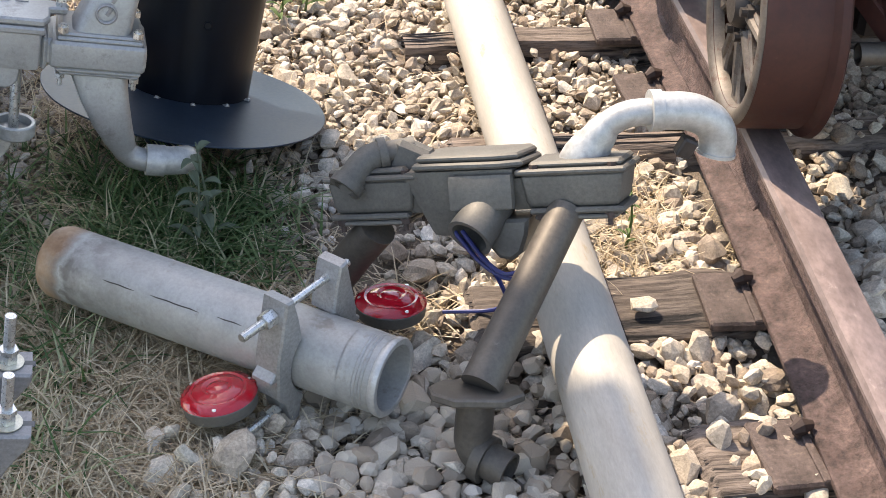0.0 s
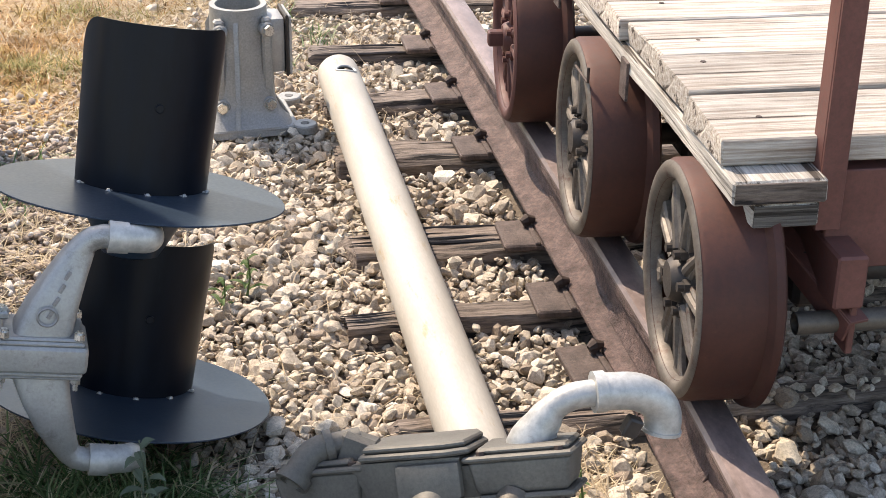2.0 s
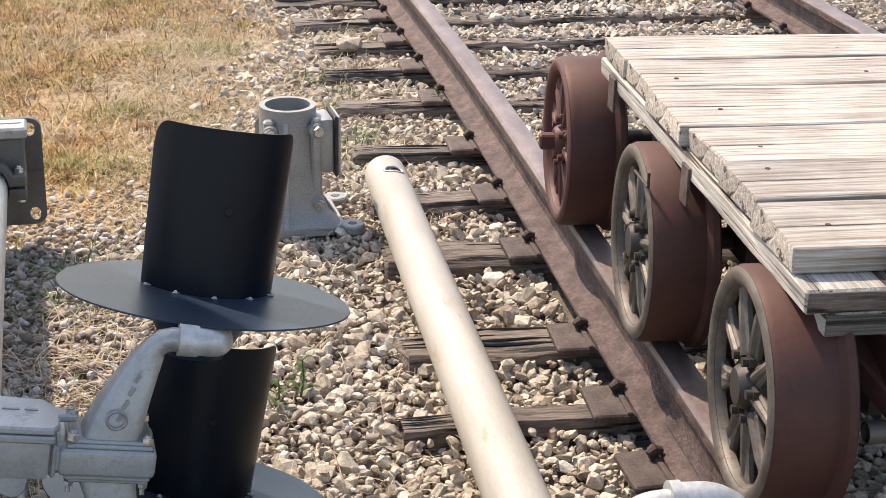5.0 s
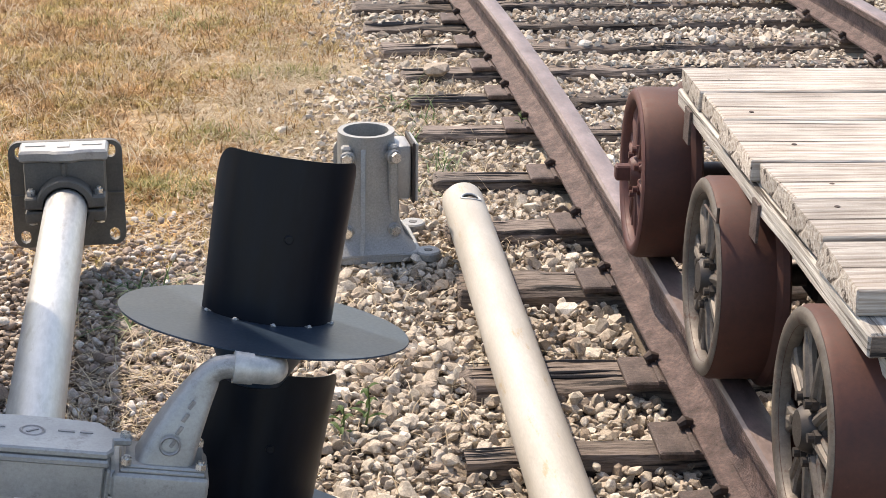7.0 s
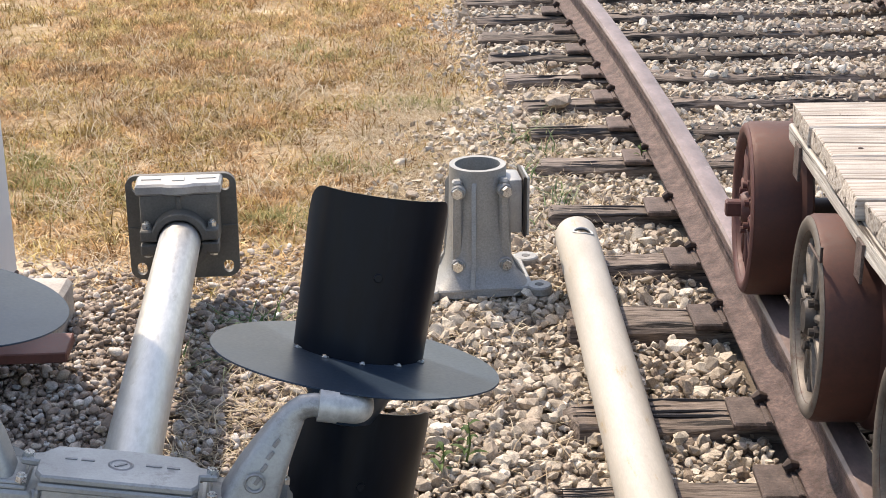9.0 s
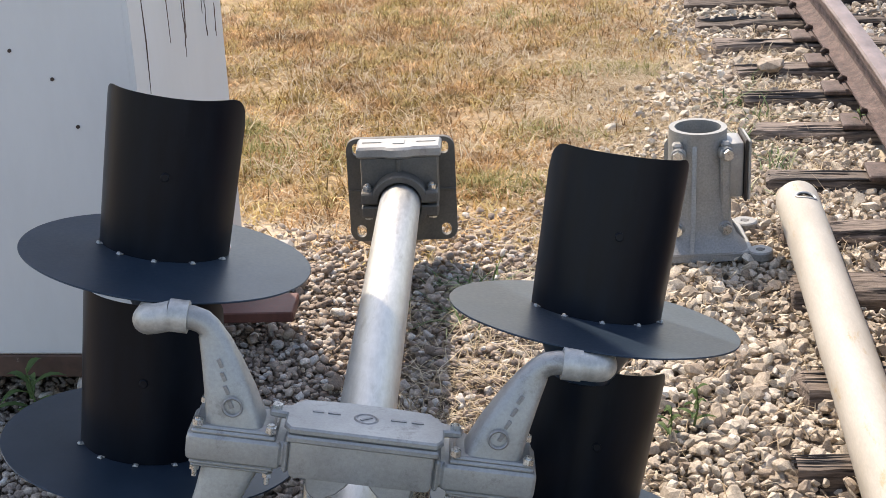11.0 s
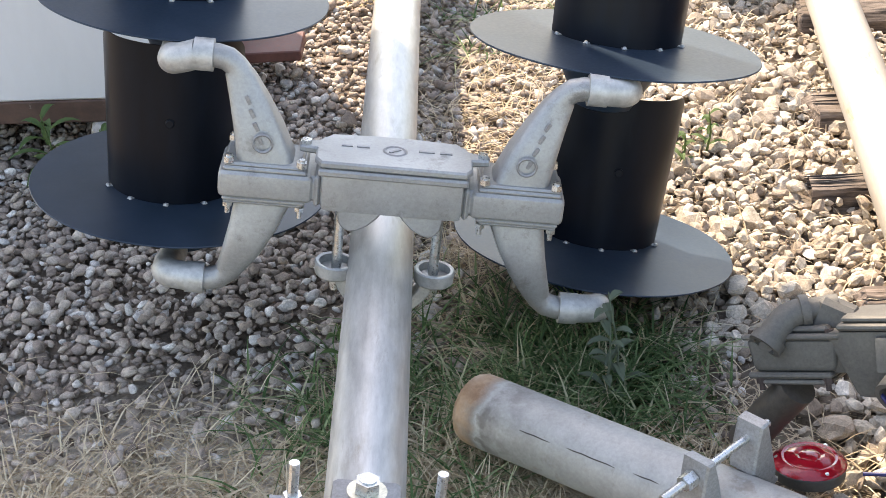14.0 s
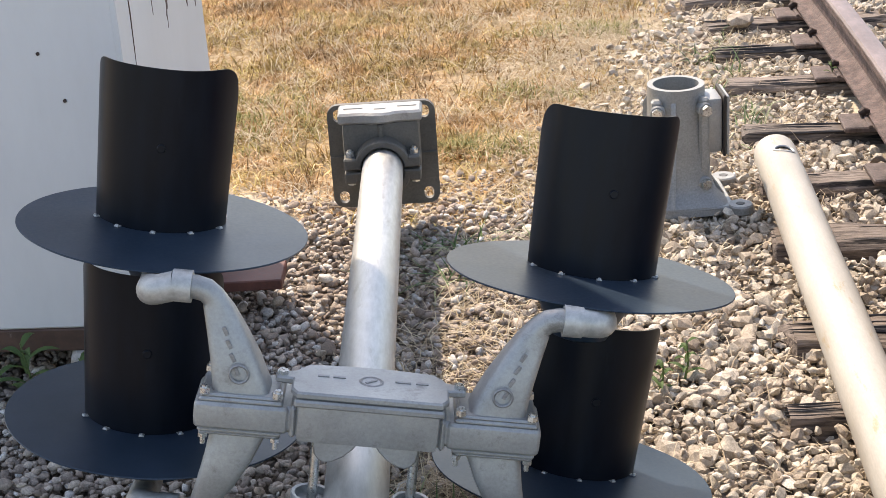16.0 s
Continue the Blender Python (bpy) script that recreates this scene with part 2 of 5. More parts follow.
straw_mat = blade_mat("dry_straw", [(0.0, (0.32, 0.25, 0.165)), (0.35, (0.54, 0.44, 0.31)), (0.75, (0.72, 0.63, 0.47)), (1.0, (0.42, 0.31, 0.20))])
PATCH = [(0.34, (0.62, 0.54, 0.44)), (0.44, (1.12, 0.98, 0.80)), (0.52, (0.80, 0.84, 0.52)), (0.60, (1.20, 1.12, 1.0)), (0.70, (0.74, 0.60, 0.48))]
field_mat = blade_mat("golden_dry_grass", [(0.0, (0.28, 0.17, 0.085)), (0.3, (0.54, 0.375, 0.215)), (0.7, (0.78, 0.63, 0.43)), (0.9, (0.34, 0.225, 0.12)), (1.0, (0.86, 0.76, 0.58))], PATCH)
green_mat = blade_mat("green_grass", [(0.0, (0.045, 0.095, 0.035)), (0.4, (0.095, 0.165, 0.062)), (0.76, (0.18, 0.255, 0.115)), (0.9, (0.40, 0.42, 0.26)), (1.0, (0.58, 0.50, 0.34))])
yellow_green = blade_mat("yellow_green_grass", [(0.0, (0.16, 0.17, 0.06)), (0.5, (0.30, 0.29, 0.11)), (1.0, (0.52, 0.45, 0.22))])
leaf_mat = blade_mat("weed_leaf", [(0.0, (0.06, 0.11, 0.04)), (0.6, (0.11, 0.17, 0.06)), (1.0, (0.17, 0.23, 0.09))])
brown_turf = blade_mat("brown_turf", [(0.0, (0.17, 0.105, 0.05)), (0.5, (0.33, 0.215, 0.105)), (1.0, (0.52, 0.38, 0.21))], PATCH)
sage_mat = blade_mat("grey_green_leaf", [(0.0, (0.10, 0.13, 0.09)), (1.0, (0.18, 0.22, 0.15))])

red_glass, rt, rb = base_mat("red_lens", 0.08)
rb.inputs["Base Color"].default_value = (0.62, 0.012, 0.03, 1)
rb.inputs["Transmission Weight"].default_value = 0.35
rb.inputs["Coat Weight"].default_value = 0.6
lens_n = noise_tex(rt, coords(rt), 60, 2)
bump(rt, rb, lens_n, 0.5, 0.004)

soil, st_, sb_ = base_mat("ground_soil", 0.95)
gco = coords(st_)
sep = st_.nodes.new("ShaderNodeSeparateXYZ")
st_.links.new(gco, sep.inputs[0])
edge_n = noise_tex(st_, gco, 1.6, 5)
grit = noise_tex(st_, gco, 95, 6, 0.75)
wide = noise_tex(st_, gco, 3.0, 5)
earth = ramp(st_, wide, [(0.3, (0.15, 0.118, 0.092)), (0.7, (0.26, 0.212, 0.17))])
turf = ramp(st_, noise_tex(st_, gco, 5.5, 6, 0.65), [(0.34, (0.22, 0.145, 0.075)), (0.45, (0.50, 0.37, 0.22)), (0.55, (0.34, 0.235, 0.12)), (0.66, (0.72, 0.60, 0.43))])
# turf lies beyond the gravel strip, on the side away from the rails
side = st_.nodes.new("ShaderNodeMath"); side.operation = "MULTIPLY_ADD"
side.inputs[1].default_value, side.inputs[2].default_value = -0.55, -0.75
st_.links.new(sep.outputs[0], side.inputs[0])
far = st_.nodes.new("ShaderNodeMath"); far.operation = "SUBTRACT"; far.inputs[1].default_value = 4.05
st_.links.new(sep.outputs[1], far.inputs[0])
low = st_.nodes.new("ShaderNodeMath"); low.operation = "MINIMUM"
half = st_.nodes.new("ShaderNodeMath"); half.operation = "MULTIPLY_ADD"
half.inputs[1].default_value, half.inputs[2].default_value = -1.0, -0.62
st_.links.new(sep.outputs[0], half.inputs[0])
st_.links.new(half.outputs[0], low.inputs[0]); st_.links.new(far.outputs[0], low.inputs[1])
add = st_.nodes.new("ShaderNodeMath"); add.operation = "MULTIPLY_ADD"; add.inputs[1].default_value = 0.9
st_.links.new(edge_n, add.inputs[0]); st_.links.new(low.outputs[0], add.inputs[2])
mask = ramp(st_, add.outputs[0], [(0.38, (0,) * 3), (0.6, (1,) * 3)])
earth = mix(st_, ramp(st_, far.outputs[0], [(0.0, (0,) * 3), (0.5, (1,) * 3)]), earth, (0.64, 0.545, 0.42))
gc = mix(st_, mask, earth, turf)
# dusty trodden strip where the turf ends
gc = mix(st_, ramp(st_, add.outputs[0], [(0.02, (0,) * 3), (0.28, (1,) * 3), (0.48, (1,) * 3), (0.62, (0,) * 3)]), gc, (0.62, 0.52, 0.39))
bare = st_.nodes.new("ShaderNodeVectorMath"); bare.operation = "DISTANCE"
bare.inputs[1].default_value = (-1.72, 1.48, -0.05)
st_.links.new(gco, bare.inputs[0])
bare_n = st_.nodes.new("ShaderNodeMath"); bare_n.operation = "MULTIPLY_ADD"; bare_n.inputs[1].default_value = 0.7
st_.links.new(edge_n, bare_n.inputs[0]); st_.links.new(bare.outputs["Value"], bare_n.inputs[2])
gc = mix(st_, ramp(st_, bare_n.outputs[0], [(0.75, (1,) * 3), (1.1, (0,) * 3)]), gc, (0.68, 0.60, 0.51))
gc = mix(st_, 1.0, gc, ramp(st_, grit, [(0.3, (0.68,) * 3), (0.7, (1.3,) * 3)]), "MULTIPLY")
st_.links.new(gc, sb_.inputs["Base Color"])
bump(st_, sb_, grit, 0.8, 0.012)


# ---- mesh helpers ----
def finish(bm, material, smooth=True, angle=35):
    me = bpy.data.meshes.new("m")
    bmesh.ops.recalc_face_normals(bm, faces=bm.faces)
    if smooth:
        lim = radians(angle)
        for f in bm.faces:
            f.smooth = True
        for e in bm.edges:
            if len(e.link_faces) == 2 and e.calc_face_angle(0) > lim:
                e.smooth = False
    bm.to_mesh(me)
    bm.free()
    if material:
        me.materials.append(material)
    return me


def part(name, bm, material, parent, label="", m=None, smooth=True, angle=35):
    ob = new(name, finish(bm, material, smooth, angle))
    ob.parent = parent
    if m is not None:
        ob.matrix_basis = m
    return tagged(ob, label)


def thing(name, label, category, m=None, group="", kind=""):
    ob = new(name)
    ob.empty_display_size = 0.05
    if m is not None:
        ob.matrix_basis = m
    return tagged(ob, label, category, group, kind)


def slab(bm, cx, cy, cz, sx, sy, sz, bev=0.003, m=None, seg=1):
    r = bmesh.ops.create_cube(bm, size=1.0)
    vs = r["verts"]
    bmesh.ops.scale(bm, vec=(sx, sy, sz), verts=vs)
    if bev:
        es = list({e for v in vs for e in v.link_edges})
        r2 = bmesh.ops.bevel(bm, geom=es, offset=bev, segments=seg, affect="EDGES", profile=0.6)
        vs = list({v for f in r2["faces"] for v in f.verts} | {v for v in vs if v.is_valid})
    bmesh.ops.translate(bm, vec=(cx, cy, cz), verts=vs)
    if m is not None:
        bmesh.ops.transform(bm, matrix=m, verts=vs)
    return bm


def hopper(bm, cx, cy, z0, z1, sx0, sy0, sx1, sy1, bev=0.008, seg=2):
    """A rounded block, sx0 by sy0 at the bottom and sx1 by sy1 at the top."""
    vs = bmesh.ops.create_cube(bm, size=1.0)["verts"]
    for v in vs:
        top = v.co.z > 0
        v.co = Vector((cx + v.co.x * (sx1 if top else sx0), cy + v.co.y * (sy1 if top else sy0), z1 if top else z0))
    bmesh.ops.bevel(bm, geom=list({e for v in vs for e in v.link_edges}), offset=bev, segments=seg, affect="EDGES", profile=0.6)
    return bm


def box(*a, **k):
    return slab(bmesh.new(), *a, **k)


def tube(bm, pts, radii, seg=20, caps=True, wall=0.0):
    """A swept pipe through pts; wall > 0 leaves it hollow and open."""
    P = [Vector(p) for p in pts]
    if not hasattr(radii, "__len__"):
        radii = [radii] * len(P)
    tang = [(P[min(i + 1, len(P) - 1)] - P[max(i - 1, 0)]).normalized() for i in range(len(P))]
    ref = Vector((0, 0, 1)) if abs(tang[0].z) < 0.9 else Vector((1, 0, 0))
    u = tang[0].cross(ref).normalized()
    frames = []
    for tg in tang:
        u = (u - tg * u.dot(tg)).normalized()
        frames.append((u, tg.cross(u)))

    def skin(shift):
        rings = []
        for p, (a, b2), r in zip(P, frames, radii):
            rings.append([bm.verts.new(p + (a * math.cos(k * math.tau / seg) + b2 * math.sin(k * math.tau / seg)) * (r - shift)) for k in range(seg)])
        for r0, r1 in zip(rings, rings[1:]):
            for k in range(seg):
                bm.faces.new((r0[k], r0[(k + 1) % seg], r1[(k + 1) % seg], r1[k]))
        return rings
    outer = skin(0)
    if wall:
        inner = skin(wall)
        for i in (0, -1):
            for k in range(seg):
                bm.faces.new((outer[i][k], outer[i][(k + 1) % seg], inner[i][(k + 1) % seg], inner[i][k]))
    elif caps:
        bm.faces.new(outer[0]); bm.faces.new(outer[-1])
    return bm


def pipe(*a, **k):
    return tube(bmesh.new(), *a, **k)


def arc_pts(pts, rad=0.03, n=6):
    """Round the corners of a polyline."""
    P = [Vector(p) for p in pts]
    out = [P[0]]
    for a, b, c in zip(P, P[1:], P[2:]):
        d0, d1 = (a - b), (c - b)
        r = min(rad, d0.length * 0.48, d1.length * 0.48)
        s, e = b + d0.normalized() * r, b + d1.normalized() * r
        for i in range(n + 1):
            t = i / n
            out.append(s * (1 - t) ** 2 + b * 2 * t * (1 - t) + e * t * t)
    return out + [P[-1]]


def prism(outline, h, bev=0.002, z0=0.0, bm=None, holes=()):
    """A plate of a given outline in the xy plane, h thick."""
    bm = bm or bmesh.new()
    vs = [bm.verts.new((x, y, z0)) for x, y in outline]
    f = bm.faces.new(vs)
    r = bmesh.ops.extrude_face_region(bm, geom=[f])
    top = [g for g in r["geom"] if isinstance(g, bmesh.types.BMVert)]
    bmesh.ops.translate(bm, vec=(0, 0, h), verts=top)
    if bev:
        allv = set(vs) | set(top)
        es = [e for e in bm.edges if e.verts[0] in allv and e.verts[1] in allv and abs(e.verts[0].co.z - e.verts[1].co.z) < 1e-6]
        bmesh.ops.bevel(bm, geom=es, offset=bev, segments=1, affect="EDGES")
    return bm


def rounded(sx, sy, r, n=5):
    out = []
    for cx, cy, a0 in ((sx - r, sy - r, 0), (-sx + r, sy - r, 90), (-sx + r, -sy + r, 180), (sx - r, -sy + r, 270)):
        for i in range(n + 1):
            a = radians(a0 + 90 * i / n)
            out.append((cx + r * math.cos(a), cy + r * math.sin(a)))
    return out


def lathe(profile, seg=32, bm=None, arc=360.0):
    """Turn a profile of (radius, z) about z."""
    bm = bm or bmesh.new()
    rings = []
    for r, z in profile:
        rings.append([bm.verts.new((r * math.cos(k * math.tau / seg), r * math.sin(k * math.tau / seg), z)) for k in range(seg)])
    for a, b2 in zip(rings, rings[1:]):
        for k in range(seg):
            bm.faces.new((a[k], a[(k + 1) % seg], b2[(k + 1) % seg], b2[k]))
    bmesh.ops.remove_doubles(bm, verts=bm.verts, dist=1e-6)
    return bm


def hexbolt(bm, m, r=0.008, h=0.006, stud=0.0, stud_r=0.0):
    vs = bmesh.ops.create_cone(bm, cap_ends=True, segments=6, radius1=r, radius2=r * 0.96, depth=h)["verts"]
    bmesh.ops.translate(bm, vec=(0, 0, h / 2), verts=vs)
    if stud:
        v2 = bmesh.ops.create_cone(bm, cap_ends=True, segments=10, radius1=stud_r, radius2=stud_r, depth=stud)["verts"]
        bmesh.ops.translate(bm, vec=(0, 0, h + stud / 2), verts=v2)
        vs = vs + v2
    bmesh.ops.transform(bm, matrix=m, verts=vs)
    return bm


def bolt(m, **k):
    return hexbolt(bmesh.new(), m, **k)


def frame_of(origin, ex, ey, ez):
    return Matrix(((ex[0], ey[0], ez[0], origin[0]), (ex[1], ey[1], ez[1], origin[1]), (ex[2], ey[2], ez[2], origin[2]), (0, 0, 0, 1)))


def aim(origin, z, xhint=(1, 0, 0)):
    """A pose whose z points along z."""
    z = Vector(z).normalized()
    x = Vector(xhint)
    x = (x - z * x.dot(z)).normalized()
    return frame_of(origin, x, z.cross(x), z)


# ---- the track ----
def bend(y):
    """How far the track has swung to the side at y."""
    return -0.0115 * max(0.0, y - 4.0) ** 2 - 0.042 * max(0.0, 2.2 - y)


def ground_z(x, y):
    z = -0.056 + 0.012 * noise.noise((x * 1.3, y * 1.3, 0.3)) + 0.006 * noise.noise((x * 5, y * 5, 4.0))
    if -0.7 < x < 2.2:
        z += 0.006
    return z


xs = [-400, -120, -40, -15, -7] + list(np.linspace(-4, 3, 85)) + [5, 10, 30, 100, 400]
ys = [-400, -120, -40, -12, -5, -2] + list(np.linspace(-0.5, 9.5, 110)) + [12, 16, 25, 50, 120, 400]
gbm = bmesh.new()
gv = [[gbm.verts.new((x, y, ground_z(x, y))) for x in xs] for y in ys]
for j in range(len(ys) - 1):
    for i in range(len(xs) - 1):
        gbm.faces.new((gv[j][i], gv[j][i + 1], gv[j + 1][i + 1], gv[j + 1][i]))
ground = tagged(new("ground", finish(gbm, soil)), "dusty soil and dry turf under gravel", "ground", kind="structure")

TIES = [0.95, 1.36, 1.755, 2.255, 2.655, 3.008, 3.53, 3.945, 4.375, 4.88, 5.28, 5.66, 6.03, 6.43, 6.81, 7.2, 7.6, 8.03, 8.45]
TIE_W = [0.168, 0.165, 0.15, 0.07, 0.078, 0.14, 0.14, 0.11, 0.115, 0.11, 0.135, 0.11, 0.125] + [0.14] * 6
TIE_LEFT = [-0.1, -0.22, -0.51, -0.50, -0.545, -0.485, -0.455, -0.445, -0.43, -0.43, -0.43, -0.41, -0.45, -0.47, -0.47, -0.47, -0.47, -0.47, -0.47]


def railroad_tie(y, left, k, checks=11, w=0.168):
    rnd = random.Random(k * 7 + 1)
    L, h = 1.92 - left, 0.15
    bm = bmesh.new()
    slab(bm, 0, 0, 0, L, w, h, 0.012)
    es = [e for e in bm.edges if abs(e.verts[0].co.x - e.verts[1].co.x) > L * 0.8]
    bmesh.ops.subdivide_edges(bm, edges=es, cuts=60, use_grid_fill=True)
    for v in bm.verts:
        n = noise.noise((v.co.x * 6 + k * 3.1, v.co.y * 30, v.co.z * 30 + k))
        g = noise.noise((v.co.x * 1.5 + k, v.co.y * 60, k * 2.0))
        c2 = noise.noise((v.co.x * 22 + k, v.co.y * 50, 3.3 * k))
        v.co.z += 0.007 * n + 0.008 * g + 0.004 * c2
        v.co.y += 0.015 * n + 0.006 * c2
        if v.co.x < -L / 2 + 0.01 or v.co.x > L / 2 - 0.01:
            v.co.x += 0.045 * noise.noise((v.co.y * 45 + k, v.co.z * 45, k))
    ob = new("railroad_tie", finish(bm, tie_wood, True, 40))
    ob.matrix_basis = pose(left + L / 2 + bend(y), y, -h / 2 - 0.004, 0, 0, rnd.uniform(-1.2, 1.2) - math.degrees(2 * 0.0115 * max(0, y - 4)) * -1)
    # long checks split the top
    for i in range(checks):
        cb = bmesh.new()
        x0, ln = (-L / 2 + 0.002 if i < 5 else rnd.uniform(-L / 2 + 0.02, L / 2 - 0.5)), rnd.uniform(0.14, 0.46)
        yy = rnd.uniform(-0.45, 0.45) * w
        pts = [(x0 + ln * s / 4, yy + rnd.uniform(-0.004, 0.004), h / 2 - 0.001) for s in range(5)]
        tube(cb, pts, [0.0008, 0.003, 0.0045, 0.003, 0.0008], 5)
        part("check", cb, dark_steel, ob)
    return tagged(ob, "weathered creosoted timber tie with split grain half buried in ballast", "railroad tie", "ties under the track")


for k, (y, l, w) in enumerate(zip(TIES, TIE_LEFT, TIE_W)):
    railroad_tie(y, l, k, w=w)
# the track goes on behind the walker and far ahead
for k, y in enumerate([0.52 - 0.43 * i for i in range(15)] + [8.85 + 0.45 * i for i in range(16)]):
    railroad_tie(y, -0.42, k + 40, 2)

RAIL = [(-0.065, 0.0), (0.065, 0.0), (0.065, 0.008), (0.022, 0.018), (0.009, 0.030), (0.007, 0.088), (0.014, 0.097), (0.0325, 0.104), (0.033, 0.127),
        (0.028, 0.134), (0.012, 0.1365), (-0.012, 0.1365), (-0.028, 0.134), (-0.033, 0.127), (-0.0325, 0.104), (-0.014, 0.097), (-0.007, 0.088),
        (-0.009, 0.030), (-0.022, 0.018), (-0.065, 0.008)]


def rail_length(x0, y0, y1, label):
    bm = bmesh.new()
    ys_ = [y0] + [y for y in np.arange(math.ceil(y0 * 2) / 2 + 0.25, y1 - 0.2, 0.25)] + [y1]
    rings = [[bm.verts.new((x0 + bend(y) + px, y, 0.019 + pz)) for px, pz in RAIL] for y in ys_]
    n = len(RAIL)
    for a, b2 in zip(rings, rings[1:]):
        for i in range(n):
            bm.faces.new((a[i], a[(i + 1) % n], b2[(i + 1) % n], b2[i]))
    bm.faces.new(rings[0]); bm.faces.new(rings[-1])
    top = bmesh.new()
    me = finish(bm, rail_rust, True, 30)
    ob = new("rail")
    tagged(ob, label, "rail", "rails of the track")
    body = new("web_and_foot", me)
    body.parent = ob
    # a worn running surface lies on the head
    rows_ = [[top.verts.new((x0 + bend(y) + px, y, 0.019 + pz)) for px, pz in ((-0.0335, 0.122), (-0.0335, 0.128), (-0.028, 0.1355), (-0.012, 0.138), (0.012, 0.138), (0.028, 0.1355), (0.0335, 0.128), (0.0335, 0.122))] for y in ys_]
    for r0, r1 in zip(rows_, rows_[1:]):
        for i in range(7):
            top.faces.new((r0[i], r0[i + 1], r1[i + 1], r1[i]))
    part("running_head", top, rail_head, ob, "worn brown running surface")
    return ob


JOINT = 2.165
rail_length(0, -6, JOINT - 0.003, "rusty brown steel rail spiked to timber ties")
rail_length(0, JOINT + 0.003, 30, "rusty brown steel rail under the cart wheels")
rail_length(1.5, -6, 30, "rusty brown steel rail of the same track")


def joint_bar(y):
    ob = thing("joint_bar", "rusty bolted steel bar joining two rail ends", "joint bar", pose(-0.0, y, 0.019))
    bm = prism([(-0.009, 0.030), (-0.022, 0.022), (-0.030, 0.024), (-0.020, 0.04), (-0.020, 0.082), (-0.028, 0.098), (-0.012, 0.097)], 0.60, 0.002)
    part("bar", bm, rail_rust, ob, m=Matrix(((1, 0, 0, 0), (0, 0, -1, 0.30), (0, 1, 0, 0), (0, 0, 0, 1))))
    for d in (-0.23, -0.08, 0.08, 0.23):
        part("bolt", bolt(aim((-0.020, d, 0.06), (-1, 0, 0)), r=0.016, h=0.014, stud=0.012, stud_r=0.009), spike_mat, ob)
    return ob


joint_bar(JOINT + 0.05)


def tie_plate():
    ob = thing("tie_plate", "rusty steel tie plate under the rail held by dark spikes", "tie plate", group="plates under the rails")
    bm = bmesh.new()
    slab(bm, -0.028, 0, 0.009, 0.238, 0.138, 0.017, 0.004)
    for sx in (-1, 1):
        slab(bm, sx * 0.073, 0, 0.019, 0.012, 0.14, 0.008, 0.002)
    part("plate", bm, plate_rust, ob)
    for sx, yy, ang in ((-1, 0.030, 12), (1, 0.045, 5)):
        sb = bmesh.new()
        slab(sb, 0, 0, 0.010, 0.015, 0.015, 0.034, 0.001)
        tube(sb, [(-0.012, 0, 0.024), (0.001, 0, 0.028), (0.019, 0, 0.023)], [0.007, 0.0135, 0.007], 8)
        part("spike", sb, spike_mat, ob, m=pose(sx * 0.078, yy, 0.0, 0, 0, (0 if sx < 0 else 180) + ang) @ pose(0, 0, 0.008 if yy > 0 else 0.0, 0, -7, 0))
    return ob


first = tie_plate()
first.matrix_basis = pose(0, TIES[0], 0.0)
PLATES = [1.36, 1.71, 2.385, 2.657, 2.972] + [y - 0.015 for y in TIES[6:]]
for k, y in enumerate(PLATES):
    copy_thing(first, pose(bend(y), y, 0.0005, 0, 0, random.Random(k).uniform(-3, 3)))
for k, y in enumerate(TIES):
    copy_thing(first, pose(1.5 + bend(y), y, 0.0005, 0, 0, 180 + random.Random(k + 50).uniform(-3, 3)))


